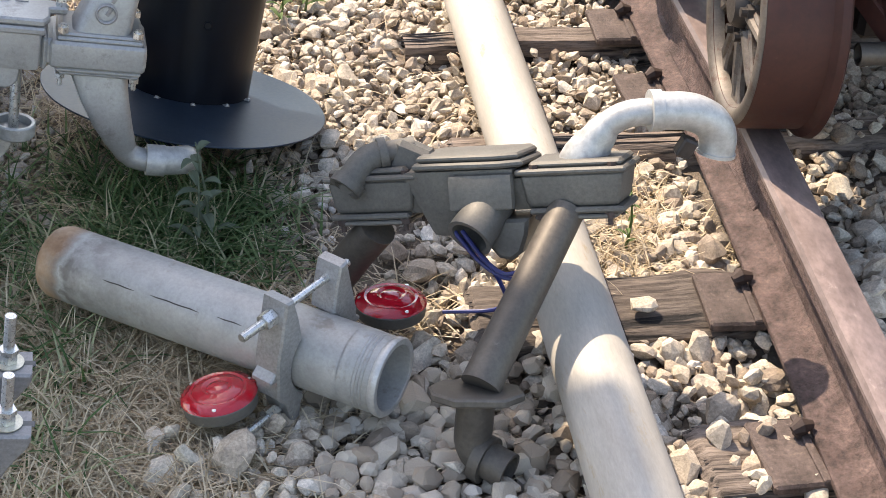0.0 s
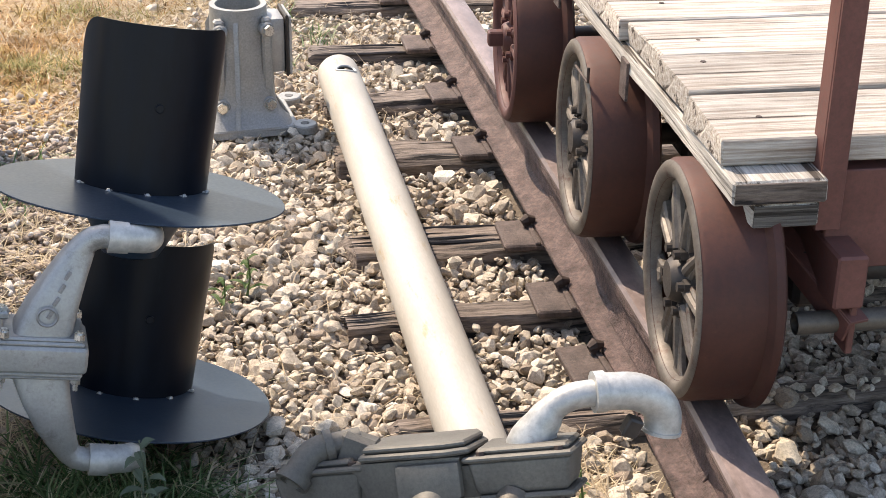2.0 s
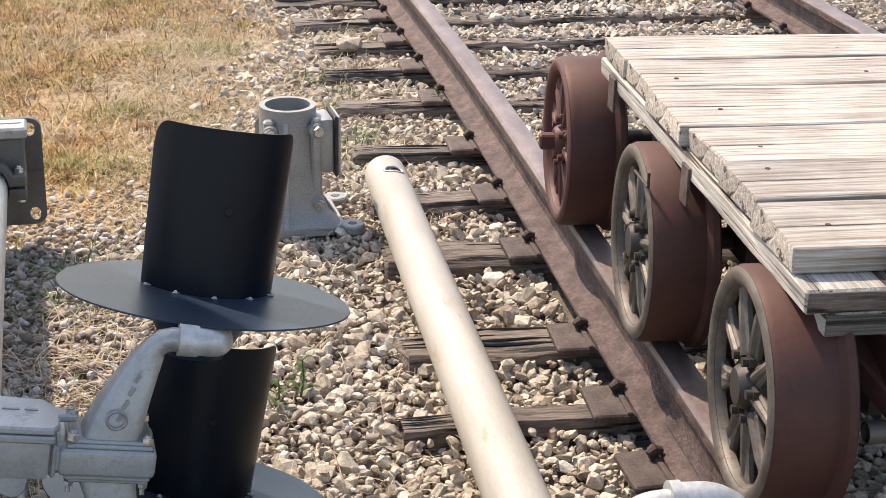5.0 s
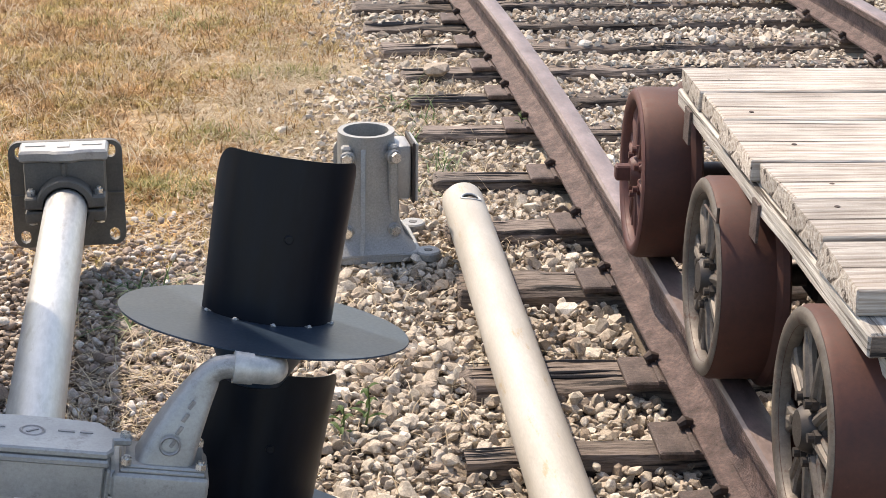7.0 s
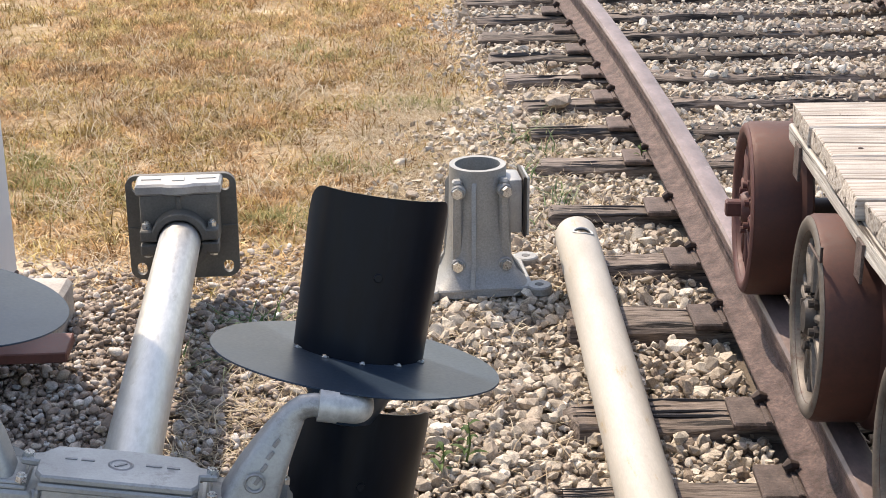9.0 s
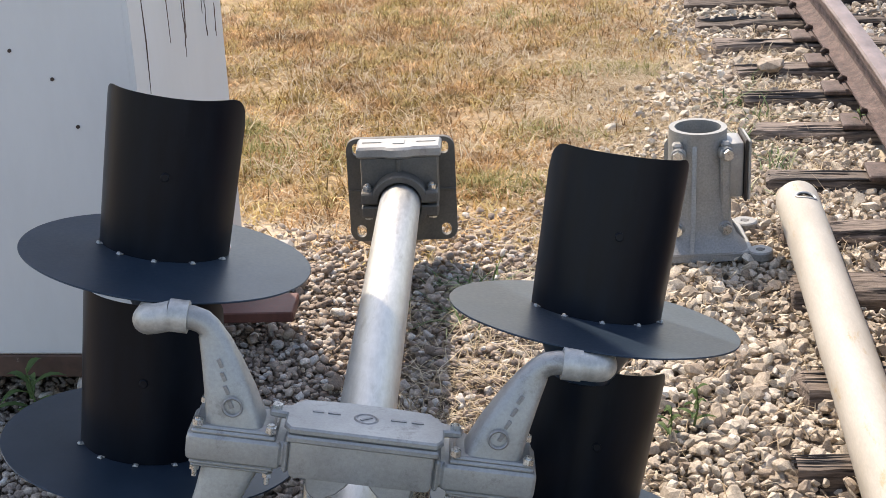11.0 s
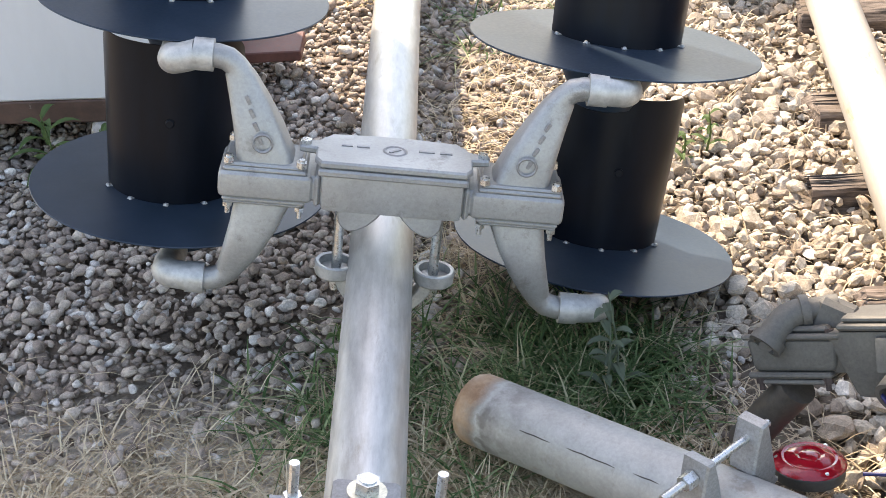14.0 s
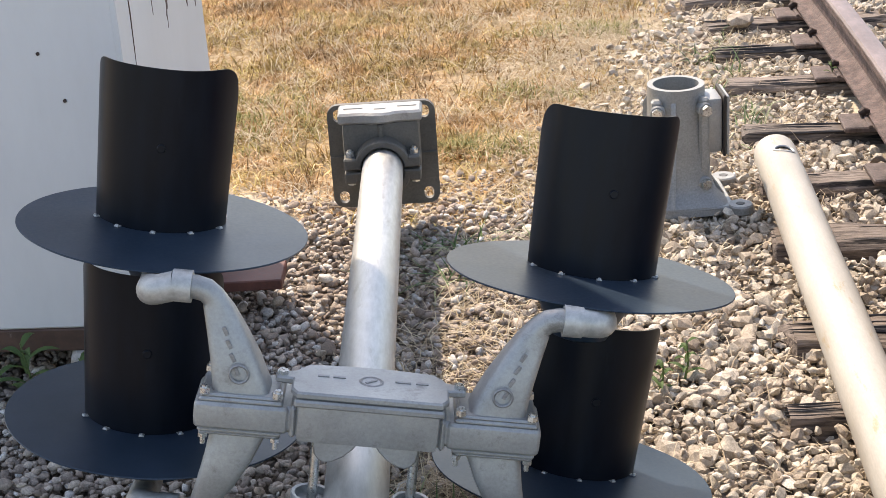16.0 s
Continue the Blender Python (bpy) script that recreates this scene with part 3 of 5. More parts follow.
# ---- the rail cart ----
def cart_wheel(name, label, spokes, face, body, hub_mat, stub, m):
    """A pressed spoked wheel; its axle runs along x and its face looks to -x."""
    w = thing(name, label, "wheel", m, "wheels of the cart")
    turn = Matrix.Rotation(radians(-90), 4, "Y")
    rim = lathe([(0.166, 0.045), (0.184, 0.050), (0.195, 0.046), (0.2, 0.036), (0.2, -0.055), (0.213, -0.064), (0.216, -0.076), (0.206, -0.082), (0.185, -0.080),
                 (0.178, -0.05), (0.172, 0.02), (0.166, 0.045)], 64)
    part("rim", rim, body, w, m=turn)
    ring = lathe([(0.162, 0.030), (0.164, 0.040), (0.168, 0.048), (0.173, 0.0515), (0.182, 0.0535), (0.190, 0.0515), (0.1955, 0.047), (0.175, 0.03), (0.162, 0.026), (0.162, 0.030)], 64)
    part("rim_edge", ring, face, w, m=turn)
    # added dark sheet stands in for the shade seen between the spokes
    disc = lathe([(0.0, -0.026), (0.168, -0.026), (0.172, -0.030), (0.0, -0.034)], 40)
    part("dark_backing", disc, dark_steel, w, m=turn)
    for k in range(spokes):
        a = math.tau * k / spokes
        # a flat pressed arm that widens into the rim, with a raised rib
        sp = prism([(0.048, -0.020), (0.085, -0.0145), (0.130, -0.015), (0.156, -0.023), (0.172, -0.036), (0.172, 0.036), (0.156, 0.023), (0.130, 0.015), (0.085, 0.0145), (0.048, 0.020)], 0.016, 0.004, 0.018)
        tube(sp, [(0.05, 0, 0.033), (0.09, 0, 0.034), (0.13, 0, 0.033), (0.155, 0, 0.032)], [0.010, 0.008, 0.008, 0.004], 8)
        part("spoke", sp, face, w, m=turn @ Matrix.Rotation(a + 0.15, 4, "Z"))
    hub = lathe([(0.0, 0.055), (0.03, 0.055), (0.036, 0.048), (0.04, 0.034), (0.066, 0.03), (0.068, 0.012), (0.0, 0.0)], 28)
    h = part("hub", hub, hub_mat, w, m=turn)
    for k in range(6):
        a = math.tau * k / 6
        part("bolt", bolt(pose(0.054 * math.cos(a), 0.054 * math.sin(a), 0.028), r=0.0135, h=0.014, stud=0.010, stud_r=0.008), hub_mat, h)
    if stub:
        part("axle_end", box(-0.052, 0, 0.0, 0.074, 0.03, 0.036, 0.004), hub_mat, w)
    else:
        nut = bmesh.new()
        hexbolt(nut, aim((-0.052, 0, 0), (-1, 0, 0)), r=0.024, h=0.02, stud=0.02, stud_r=0.013)
        part("axle_nut", nut, hub_mat, w)
    return w


WZ = 0.1555 + 0.2
W1, W2, W3 = 2.045, 2.685, 3.335
wa = cart_wheel("cart_wheel", "rusty spoked steel cart wheel with worn rim on the rail", 9, wheel_face, wheel_rust, dark_steel, False, pose(-0.020, W1, WZ, 18, 0, -4.5))
wb = copy_thing(wa, pose(-0.020, W2, WZ, 40, 0, -4.5))
wc = cart_wheel("cart_wheel", "red oxide spoked cart wheel with a protruding axle end", 10, wheel_red, wheel_rust, wheel_red, True, pose(-0.020, W3, WZ, 0, 0, -4.5))
for y_, a_ in ((W1, 70), (W2, 10), (W3, 33)):
    copy_thing(wa, pose(1.495, y_, WZ, a_, 0, 180))
for y_ in (W1, W2, W3):
    ax = new("axle", finish(pipe([(0.06, y_, WZ), (1.44, y_, WZ)], 0.022, 16), dark_steel))
    tagged(ax, "dark greasy steel axle between two cart wheels", "axle", "axles of the cart")

deck = thing("rail_cart", "flat rail cart with a bleached plank deck and rusty frame", "rail cart", pose(0.02, 3.33, 0, 0, 0, -1.6) @ pose(-0.02, -3.33, 0))
rows = [3.225, 3.03, 2.83, 2.567, 2.353, 2.160, 1.948]
for k, (y1, y0) in enumerate(zip(rows, rows[1:])):
    rnd = random.Random(k + 11)
    bm = bmesh.new()
    w_, x0 = y1 - y0 - 0.010, (0.004, 0.012, 0.002, 0.012, 0.006, 0.0, 0.009)[k]
    slab(bm, 0.73 + x0 / 2, 0, 0, 1.46 - x0, w_, 0.043, 0.003)
    es = [e for e in bm.edges if abs(e.verts[0].co.x - e.verts[1].co.x) > 1]
    bmesh.ops.subdivide_edges(bm, edges=es, cuts=40, use_grid_fill=True)
    for v in bm.verts:
        v.co.z += 0.0035 * noise.noise((v.co.x * 2 + k * 5, v.co.y * 14, k)) + 0.002 * (v.co.y / w_) ** 2 * 4
        v.co.y += 0.0025 * noise.noise((v.co.x * 4 + k * 9, 0.2, k))
        if v.co.x < 0.05:
            v.co.x += 0.012 * noise.noise((v.co.y * 30, v.co.z * 60, k * 3.3))
    p = part("plank", bm, deck_wood, deck, m=pose(0, (y0 + y1) / 2, 0.612 + rnd.uniform(-0.003, 0.003), 0, rnd.uniform(-0.15, 0.15), rnd.uniform(-0.2, 0.2)))
    for xx in (0.09, 0.5, 1.0, 1.4):
        nb = lathe([(0.0, 0.0245), (0.005, 0.024), (0.006, 0.0215)], 8)
        part("nail", nb, spike_mat, p, m=pose(xx + rnd.uniform(-0.02, 0.02), rnd.uniform(-0.05, 0.05), 0.0))


def rough_beam(x, z, sx, sz, y0, y1, k, name="beam"):
    bm = bmesh.new()
    slab(bm, x, (y0 + y1) / 2, z, sx, y1 - y0, sz, 0.004)
    es = [e for e in bm.edges if abs(e.verts[0].co.y - e.verts[1].co.y) > 0.5]
    bmesh.ops.subdivide_edges(bm, edges=es, cuts=30, use_grid_fill=True)
    for v in bm.verts:
        v.co.x += 0.003 * noise.noise((v.co.y * 5, v.co.z * 40, k))
        v.co.z += 0.003 * noise.noise((v.co.y * 5, v.co.x * 40, k + 5.0))
    return part(name, bm, beam_wood, deck)


rough_beam(0.078, 0.569, 0.150, 0.040, 1.895, 3.23, 1)
rough_beam(0.092, 0.527, 0.108, 0.041, 1.902, 3.22, 2, "lower_beam")
rough_beam(1.40, 0.569, 0.150, 0.040, 1.895, 3.23, 3)
rough_beam(1.40, 0.527, 0.108, 0.041, 1.902, 3.22, 4, "lower_beam")
# near ends get darker faces, their shade put into the colour
part("end_grain", box(0.078, 1.893, 0.569, 0.143, 0.004, 0.033, 0.001), tie_wood, deck, "weathered end grain darkened for the shaded near end")
part("end_grain", box(0.092, 1.900, 0.527, 0.101, 0.004, 0.034, 0.001), grey_end, deck, "grey weathered end grain with the near end's shade")
for y_ in (1.955, 3.19):
    bm = bmesh.new()
    slab(bm, 0.76, y_, 0.492, 1.16, 0.010, 0.17, 0.002)
    slab(bm, 0.76, y_ + 0.03, 0.573, 1.16, 0.06, 0.008, 0.002)
    slab(bm, 0.76, y_ + 0.03, 0.41, 1.16, 0.06, 0.008, 0.002)
    part("end_channel", bm, frame_rust, deck)
bm = bmesh.new()
slab(bm, 0.171, 1.925, 0.90, 0.040, 0.008, 0.82, 0.001)
slab(bm, 0.154, 1.947, 0.90, 0.008, 0.04, 0.82, 0.001)
part("post", bm, frame_rust, deck, "tall rusty angle iron stake")
for y_ in (2.7, 3.0):
    part("cross_member", box(0.73, y_, 0.44, 1.2, 0.05, 0.08, 0.003), frame_rust, deck)
for x_ in (0.20, 1.26):
    bm = bmesh.new()
    slab(bm, x_, 2.62, 0.42, 0.05, 1.5, 0.09, 0.004)
    part("side_sill", bm, frame_rust, deck)
    for y_ in (W1, W2, W3):
        part("axle_box", box(x_, y_, 0.365, 0.08, 0.11, 0.10, 0.01), dark_steel, deck)
bm = bmesh.new()
dm = frame_of((0.185, 1.965, 0.395), Vector((0.3, -0.75, -0.35)).normalized(), Vector((0.93, 0.25, 0)).normalized(), Vector((0.1, -0.33, 0.9)).normalized())
slab(bm, 0, 0, 0, 0.22, 0.035, 0.006, 0.001, m=dm)
slab(bm, 0, -0.016, -0.02, 0.22, 0.006, 0.04, 0.001, m=dm)
part("brace", bm, frame_rust, deck)
bm = bmesh.new()
slab(bm, 0.215, 1.905, 0.335, 0.012, 0.05, 0.09, 0.002)
part("pipe_hanger", bm, frame_rust, deck)
part("drawbar_pipe", pipe([(0.13, 1.905, 0.337), (1.3, 1.905, 0.345)], 0.0185, 18, wall=0.004), old_pipe, deck, "stubby galvanised drawbar pipe")
bm = pipe(arc_pts([(-0.06, 2.56, 0.545), (-0.06, 2.56, 0.515), (-0.06, 2.66, 0.515)], 0.006, 3), 0.003, 6)
part("wire_hook", bm, spike_mat, deck)
bm = bmesh.new()
slab(bm, -0.001, 3.10, 0.540, 0.006, 0.05, 0.075, 0.001)
part("strap", bm, plate_rust, deck)
bm = bmesh.new()
slab(bm, -0.001, 2.52, 0.535, 0.006, 0.045, 0.075, 0.001)
part("strap", bm, plate_rust, deck)

# ---- the long pale pipe ----
PA, PB = Vector((-0.384, 0.75, 0.057)), Vector((-0.390, 3.985, 0.057))


def long_pipe():
    ob = thing("long_pipe", "long cream weathered metal pipe with an oval hole lying across ties", "pipe", aim(PA, PB - PA, (1, 0, 0)))
    L, r, seg = (PB - PA).length, 0.0575, 90
    zs = list(np.linspace(0, L - 0.20, 60)) + list(np.linspace(L - 0.19, L - 0.06, 40)) + [L - 0.03, L - 0.012, L]
    bm = bmesh.new()
    # local x is world x, local y is close to world -z
    def ring(z, rr):
        return [bm.verts.new((rr * math.cos(k * math.tau / seg), rr * math.sin(k * math.tau / seg), z)) for k in range(seg)]
    outer = [ring(z, r * (1 + 0.004 * math.sin(z * 9))) for z in zs]
    inner = [ring(z, r - 0.006) for z in zs]
    top = math.radians(-90 + 8)
    def hole(k, z):
        a = (k + 0.5) * math.tau / seg
        d = (a - top + math.pi) % math.tau - math.pi
        return (d * r / 0.027) ** 2 + ((z - (L - 0.118)) / 0.021) ** 2 < 1
    for i in range(len(zs) - 1):
        zc = (zs[i] + zs[i + 1]) / 2
        for k in range(seg):
            k2 = (k + 1) % seg
            if hole(k, zc):
                continue
            bm.faces.new((outer[i][k], outer[i][k2], outer[i + 1][k2], outer[i + 1][k]))
            bm.faces.new((inner[i][k], inner[i + 1][k], inner[i + 1][k2], inner[i][k2]))
    for i in (0, -1):
        for k in range(seg):
            bm.faces.new((outer[i][k], outer[i][(k + 1) % seg], inner[i][(k + 1) % seg], inner[i][k]))
    part("pipe_wall", bm, cream_pipe, ob)
    rimb = bmesh.new()
    pts = []
    for i in range(25):
        a = math.tau * i / 24
        th = top + 0.027 / r * math.cos(a)
        pts.append((r * math.cos(th), r * math.sin(th), L - 0.118 + 0.021 * math.sin(a)))
    tube(rimb, pts, 0.0035, 6, caps=False)
    part("hole_rim", rimb, galv_pale, ob, "worn oval rim of the hole")
    return ob


long_pipe()


# ---- the fallen crossing signal ----
MA, MB = Vector((-1.238, 1.10, 0.219)), Vector((-1.432, 3.74, 0.165))
OB = Vector((-1.293, 2.045, 0.243))
EX, EY, EZ = Vector((0.9836, 0.0740, -0.1644)), Vector((-0.0848, 0.9946, -0.0596)), Vector((0.1591, 0.0726, 0.9846))
ARM = frame_of(OB, EX, EY, EZ)

mast = thing("signal_mast", "brushed aluminium signal mast lying on gravel with a flanged base", "signal mast", aim(MA, MB - MA, (1, 0, 0)))
ML = (MB - MA).length
part("tube", pipe([(0, 0, z) for z in np.linspace(0, ML, 12)], 0.0530, 64, wall=0.005), pipe_alu, mast)
# local x right, local y down, local z along the mast
base = mast
bz = ML + 0.03
pl = bmesh.new()
loops = [rounded(0.142, 0.142, 0.03, 6)]
for sx in (-1, 1):
    for sy in (-1, 1):
        loops.append([(sx * 0.113 + x, sy * 0.113 + y) for x, y in rounded(0.013, 0.017, 0.0125, 5)])
edges = []
for lp in loops:
    vs_ = [pl.verts.new((x, y, bz + 0.03)) for x, y in lp]
    edges += [pl.edges.new((vs_[i], vs_[(i + 1) % len(vs_)])) for i in range(len(vs_))]
bmesh.ops.triangle_fill(pl, edges=edges, use_beauty=True)
ext = bmesh.ops.extrude_face_region(pl, geom=list(pl.faces))
bmesh.ops.translate(pl, vec=(0, 0, 0.018), verts=[g for g in ext["geom"] if isinstance(g, bmesh.types.BMVert)])
slab(pl, 0.0, 0.0, bz + 0.028, 0.284, 0.006, 0.006, 0.001)
plate = part("base_plate", pl, old_cast, base, "dark cast square base plate with bolt slots")
bd = bmesh.new()
slab(bd, 0, -0.046, bz - 0.008, 0.200, 0.135, 0.092, 0.012, seg=2)
slab(bd, 0, -0.05, bz - 0.057, 0.014, 0.12, 0.014, 0.004)
part("housing", bd, old_cast, base)
cv = prism([(-0.108, -0.045), (-0.04, -0.045), (-0.025, -0.055), (0.025, -0.055), (0.04, -0.045), (0.108, -0.045), (0.11, 0.045), (-0.11, 0.045)], 0.03, 0.006)
lid = part("lid", cv, cast_alu, base, "bright worn cast lid", pose(0, -0.112, bz - 0.012, 90, 0, 0))
for x0, w in ((-0.07, 0.05), (0.07, 0.05), (0.0, 0.03)):
    part("raised_mark", box(x0, 0.004 if w > 0.04 else 0.0, 0.031, w, 0.008 if w > 0.04 else 0.03, 0.003, 0.001), galv_pale, lid)
for sy, h_ in ((-1, 0.05), (1, 0.05)):
    rb_ = bmesh.new()
    n = 20
    ro, ri = 0.074, 0.0555
    o_ = [(ro * math.cos(math.pi * i / n), ro * math.sin(math.pi * i / n)) for i in range(n + 1)]
    i_ = [(ri * math.cos(math.pi * i / n), ri * math.sin(math.pi * i / n)) for i in range(n, -1, -1)]
    ear = [(x, y if abs(x) < 0.07 else max(y, 0.0)) for x, y in o_]
    prism([(x, 0.003 + y) for x, y in ear] + [(x, 0.003 + y) for x, y in i_], 0.055, 0.003, 0, rb_)
    for sx in (-1, 1):
        slab(rb_, sx * 0.082, 0.018, 0.0275, 0.034, 0.03, 0.055, 0.004)
    part("clamp_half", rb_, old_cast, base, m=pose(0, 0, bz - 0.10) @ pose(0, 0, 0, 0, 0, 0 if sy > 0 else 180))
for sx in (-1, 1):
    part("clamp_bolt", bolt(aim((sx * 0.083, -0.033, bz - 0.072), (0, -1, 0)), r=0.012, h=0.012, stud=0.006, stud_r=0.006), zinc, base)
    part("clamp_bolt", bolt(aim((sx * 0.083, 0.033, bz - 0.072), (0, 1, 0)), r=0.012, h=0.010), zinc, base)

arm = thing("signal_crossarm", "grey cast aluminium signal crossarm with junction boxes clamped to the mast", "signal crossarm", ARM)
bm = bmesh.new()
slab(bm, 0, -0.014, 0.108, 0.222, 0.122, 0.075, 0.012, seg=2)
slab(bm, 0, -0.014, 0.139, 0.232, 0.132, 0.012, 0.003)
cbox = part("centre_box", bm, cast_alu, arm)
cov = prism([(-0.112, -0.062), (0.112, -0.062), (0.122, -0.045), (0.122, -0.01), (0.148, -0.006), (0.150, 0.012), (0.120, 0.022), (0.10, 0.05), (0.03, 0.056), (-0.03, 0.056), (-0.10, 0.05), (-0.12, 0.022),
             (-0.150, 0.012), (-0.148, -0.006), (-0.122, -0.01), (-0.122, -0.045)], 0.012, 0.003)
cover = part("cover", cov, cast_alu, arm, "flat cast cover with worn raised lettering", pose(0, -0.014, 0.1455))
for x0, w in ((-0.075, 0.018), (-0.05, 0.02), (0.05, 0.025), (0.08, 0.02)):
    part("raised_mark", box(x0, 0.006, 0.0125, w, 0.006, 0.002, 0.0005), bracket_grey, cover)
part("emblem", lathe([(0.014, 0.012), (0.017, 0.0135), (0.020, 0.012)], 24), bracket_grey, cover)
part("raised_mark", box(0, 0, 0.0125, 0.022, 0.005, 0.002, 0.0005, m=pose(0, 0, 0, 0, 0, 40)), bracket_grey, cover)
for sx in (-1, 1):
    part("cover_bolt", bolt(pose(sx * 0.138, -0.01, 0.157), r=0.009, h=0.007), zinc, arm)
    sd = bmesh.new()
    for s2 in (-1, 1):
        lobe = [(0.012, 0.076), (0.020, 0.064), (0.034, 0.050), (0.050, 0.041), (0.062, 0.038), (0.072, 0.042), (0.080, 0.052), (0.084, 0.076)]
        prism([(s2 * x_, z_) for x_, z_ in lobe], 0.10, 0.003, 0, sd)
    if sx == 1:
        part("saddle", sd, cast_alu, arm, m=frame_of((0, 0.03, 0), (1, 0, 0), (0, 0, 1), (0, -1, 0)))
    # threaded U-bolt legs and their keeper
    ub = bmesh.new()
    tube(ub, [(sx * 0.078, -0.03, 0.075), (sx * 0.078, -0.03, -0.085)], 0.0080, 12)
    part("stud", ub, zinc, arm)
    kb = bmesh.new()
    lathe([(0.0, -0.013), (0.028, -0.013), (0.032, -0.009), (0.033, 0.010), (0.031, 0.012), (0.026, 0.011), (0.025, -0.002), (0.0, -0.003)], 28, kb)
    bmesh.ops.translate(kb, vec=(sx * 0.080, -0.03, -0.046), verts=kb.verts)
    part("keeper", kb, galv_pale, arm)
    part("keeper_nut", bolt(aim((sx * 0.078, -0.03, -0.066), (0, 0, -1)), r=0.011, h=0.012), zinc, arm)
kb = bmesh.new()
n = 14
o_ = [(0.082 * math.cos(math.pi + math.pi * i / n), 0.075 * math.sin(math.pi + math.pi * i / n)) for i in range(n + 1)]
i_ = [(0.060 * math.cos(math.pi + math.pi * i / n), 0.058 * math.sin(math.pi + math.pi * i / n)) for i in range(n, -1, -1)]
prism(o_ + i_, 0.03, 0.002, 0, kb)
part("strap", kb, galv_pale, arm, m=frame_of((0.0, -0.015, -0.045), (1, 0, 0), (0, 0, 1), (0, -1, 0)))

for sx, dz in ((-1, 0.0), (1, -0.002)):
    nb = bmesh.new()
    slab(nb, sx * 0.132, -0.012, 0.100 + dz, 0.06, 0.098, 0.044, 0.008)
    slab(nb, sx * 0.116, -0.012, 0.100 + dz, 0.010, 0.106, 0.052, 0.004)
    part("neck", nb, cast_alu, arm)
    jb = bmesh.new()
    slab(jb, sx * 0.196, -0.012, 0.100 + dz, 0.148, 0.108, 0.046, 0.012, seg=3)
    slab(jb, sx * 0.198, -0.012, 0.1255 + dz, 0.130, 0.098, 0.008, 0.003)
    slab(jb, sx * 0.198, -0.012, 0.0745 + dz, 0.130, 0.098, 0.008, 0.003)
    j = part("junction_box", jb, cast_alu, arm)
    for ax_, ay_ in ((-0.056, -0.055), (0.056, -0.055), (0.056, 0.030), (-0.056, 0.030)):
        part("bolt", bolt(pose(sx * 0.198 + ax_, ay_ + 0.002, 0.1345 + dz), r=0.009, h=0.009, stud=0.004, stud_r=0.005), zinc, j)
        part("bolt", bolt(aim((sx * 0.198 + ax_, ay_ + 0.002, 0.0665 + dz), (0, 0, -1)), r=0.008, h=0.007, stud=0.012, stud_r=0.004), zinc, j)
    for up in (1, -1):
        # a tapered hollow arm that ends in a threaded elbow
        ab = bmesh.new()
        zc = 0.100 + dz
        plate_z = zc + up * 0.0315
        slab(ab, sx * 0.200, -0.012, plate_z, 0.122, 0.092, 0.007, 0.003)
        sect = [(0.200, -0.012, 0.034, 0.045, 0.040), (0.214, -0.010, 0.082, 0.038, 0.035), (0.230, -0.005, 0.124, 0.031, 0.027),
                (0.245, 0.0, 0.158, 0.0245, 0.021)]
        tip = [(0.255, 0.0, 0.172), (0.266, 0.0, 0.181), (0.282, 0.0, 0.185), (0.300, 0.0, 0.185)]
        rings = []
        back = 0.0 if up > 0 else -0.03
        P_ = [Vector((sx * x, y + back * min(1, i / 2), zc + up * z)) for i, (x, y, z, a, c) in enumerate(sect)] + [Vector((sx * x, y + back, zc + up * z)) for x, y, z in tip]
        A_ = [(a, c) for x, y, z, a, c in sect] + [(0.019, 0.019)] * 4
        for i, (p, (a, c)) in enumerate(zip(P_, A_)):
            tg = (P_[min(i + 1, len(P_) - 1)] - P_[max(i - 1, 0)]).normalized()
            if i < 4:
                tg = Vector((0, 0, up))
            s_ = Vector((0, 1, 0))
            u_ = s_.cross(tg).normalized()
            q = 5.0 - 3.0 * min(1, max(0, i - 1) / 3)
            ring = []
            for k in range(24):
                th = math.tau * k / 24
                cs, sn = math.cos(th), math.sin(th)
                ring.append(ab.verts.new(p + u_ * a * math.copysign(abs(cs) ** (2 / q), cs) + s_ * c * math.copysign(abs(sn) ** (2 / q), sn)))
            rings.append(ring)
        for r0, r1 in zip(rings, rings[1:]):
            for k in range(24):
                ab.faces.new((r0[k], r0[(k + 1) % 24], r1[(k + 1) % 24], r1[k]))
        arm_part = part("arm", ab, cast_alu, arm)
        for k_ in range(4):
            f = 0.3 + k_ * 0.16
            mp = P_[0].lerp(P_[3], f)
            part("raised_mark", box(0, 0, 0, 0.015, 0.003, 0.006, 0.0005, m=pose(mp.x - sx * 0.005, -0.012 - 0.044 + f * 0.026, mp.z, 0, (-sx * 62) * up, 0)), bracket_grey, arm_part)
        part("emblem", lathe([(0.012, 0.0), (0.0145, 0.002), (0.017, 0.0)], 20), bracket_grey, arm_part, m=aim((sx * 0.204, -0.0525, zc + up * 0.068), (0, -1, 0.0)))
        # elbow towards the lamp
        end = Vector((sx * 0.300, P_[-1].y, zc + up * 0.185))
        lamp_back = {(1, 1): (0.362, 0.19, 0.252), (-1, 1): (-0.372, 0.20, 0.218), (1, -1): (0.385, 0.20, -0.19), (-1, -1): (-0.360, 0.15, -0.135)}[(sx, up)]
        e1 = Vector((sx * 0.352, back + 0.004, zc + up * (0.170 if (sx, up) == (-1, 1) else 0.183)))
        eb = bmesh.new()
        tube(eb, [end - Vector((sx * 0.012, 0, 0)), end + Vector((sx * 0.018, 0, 0))], 0.0255, 24)
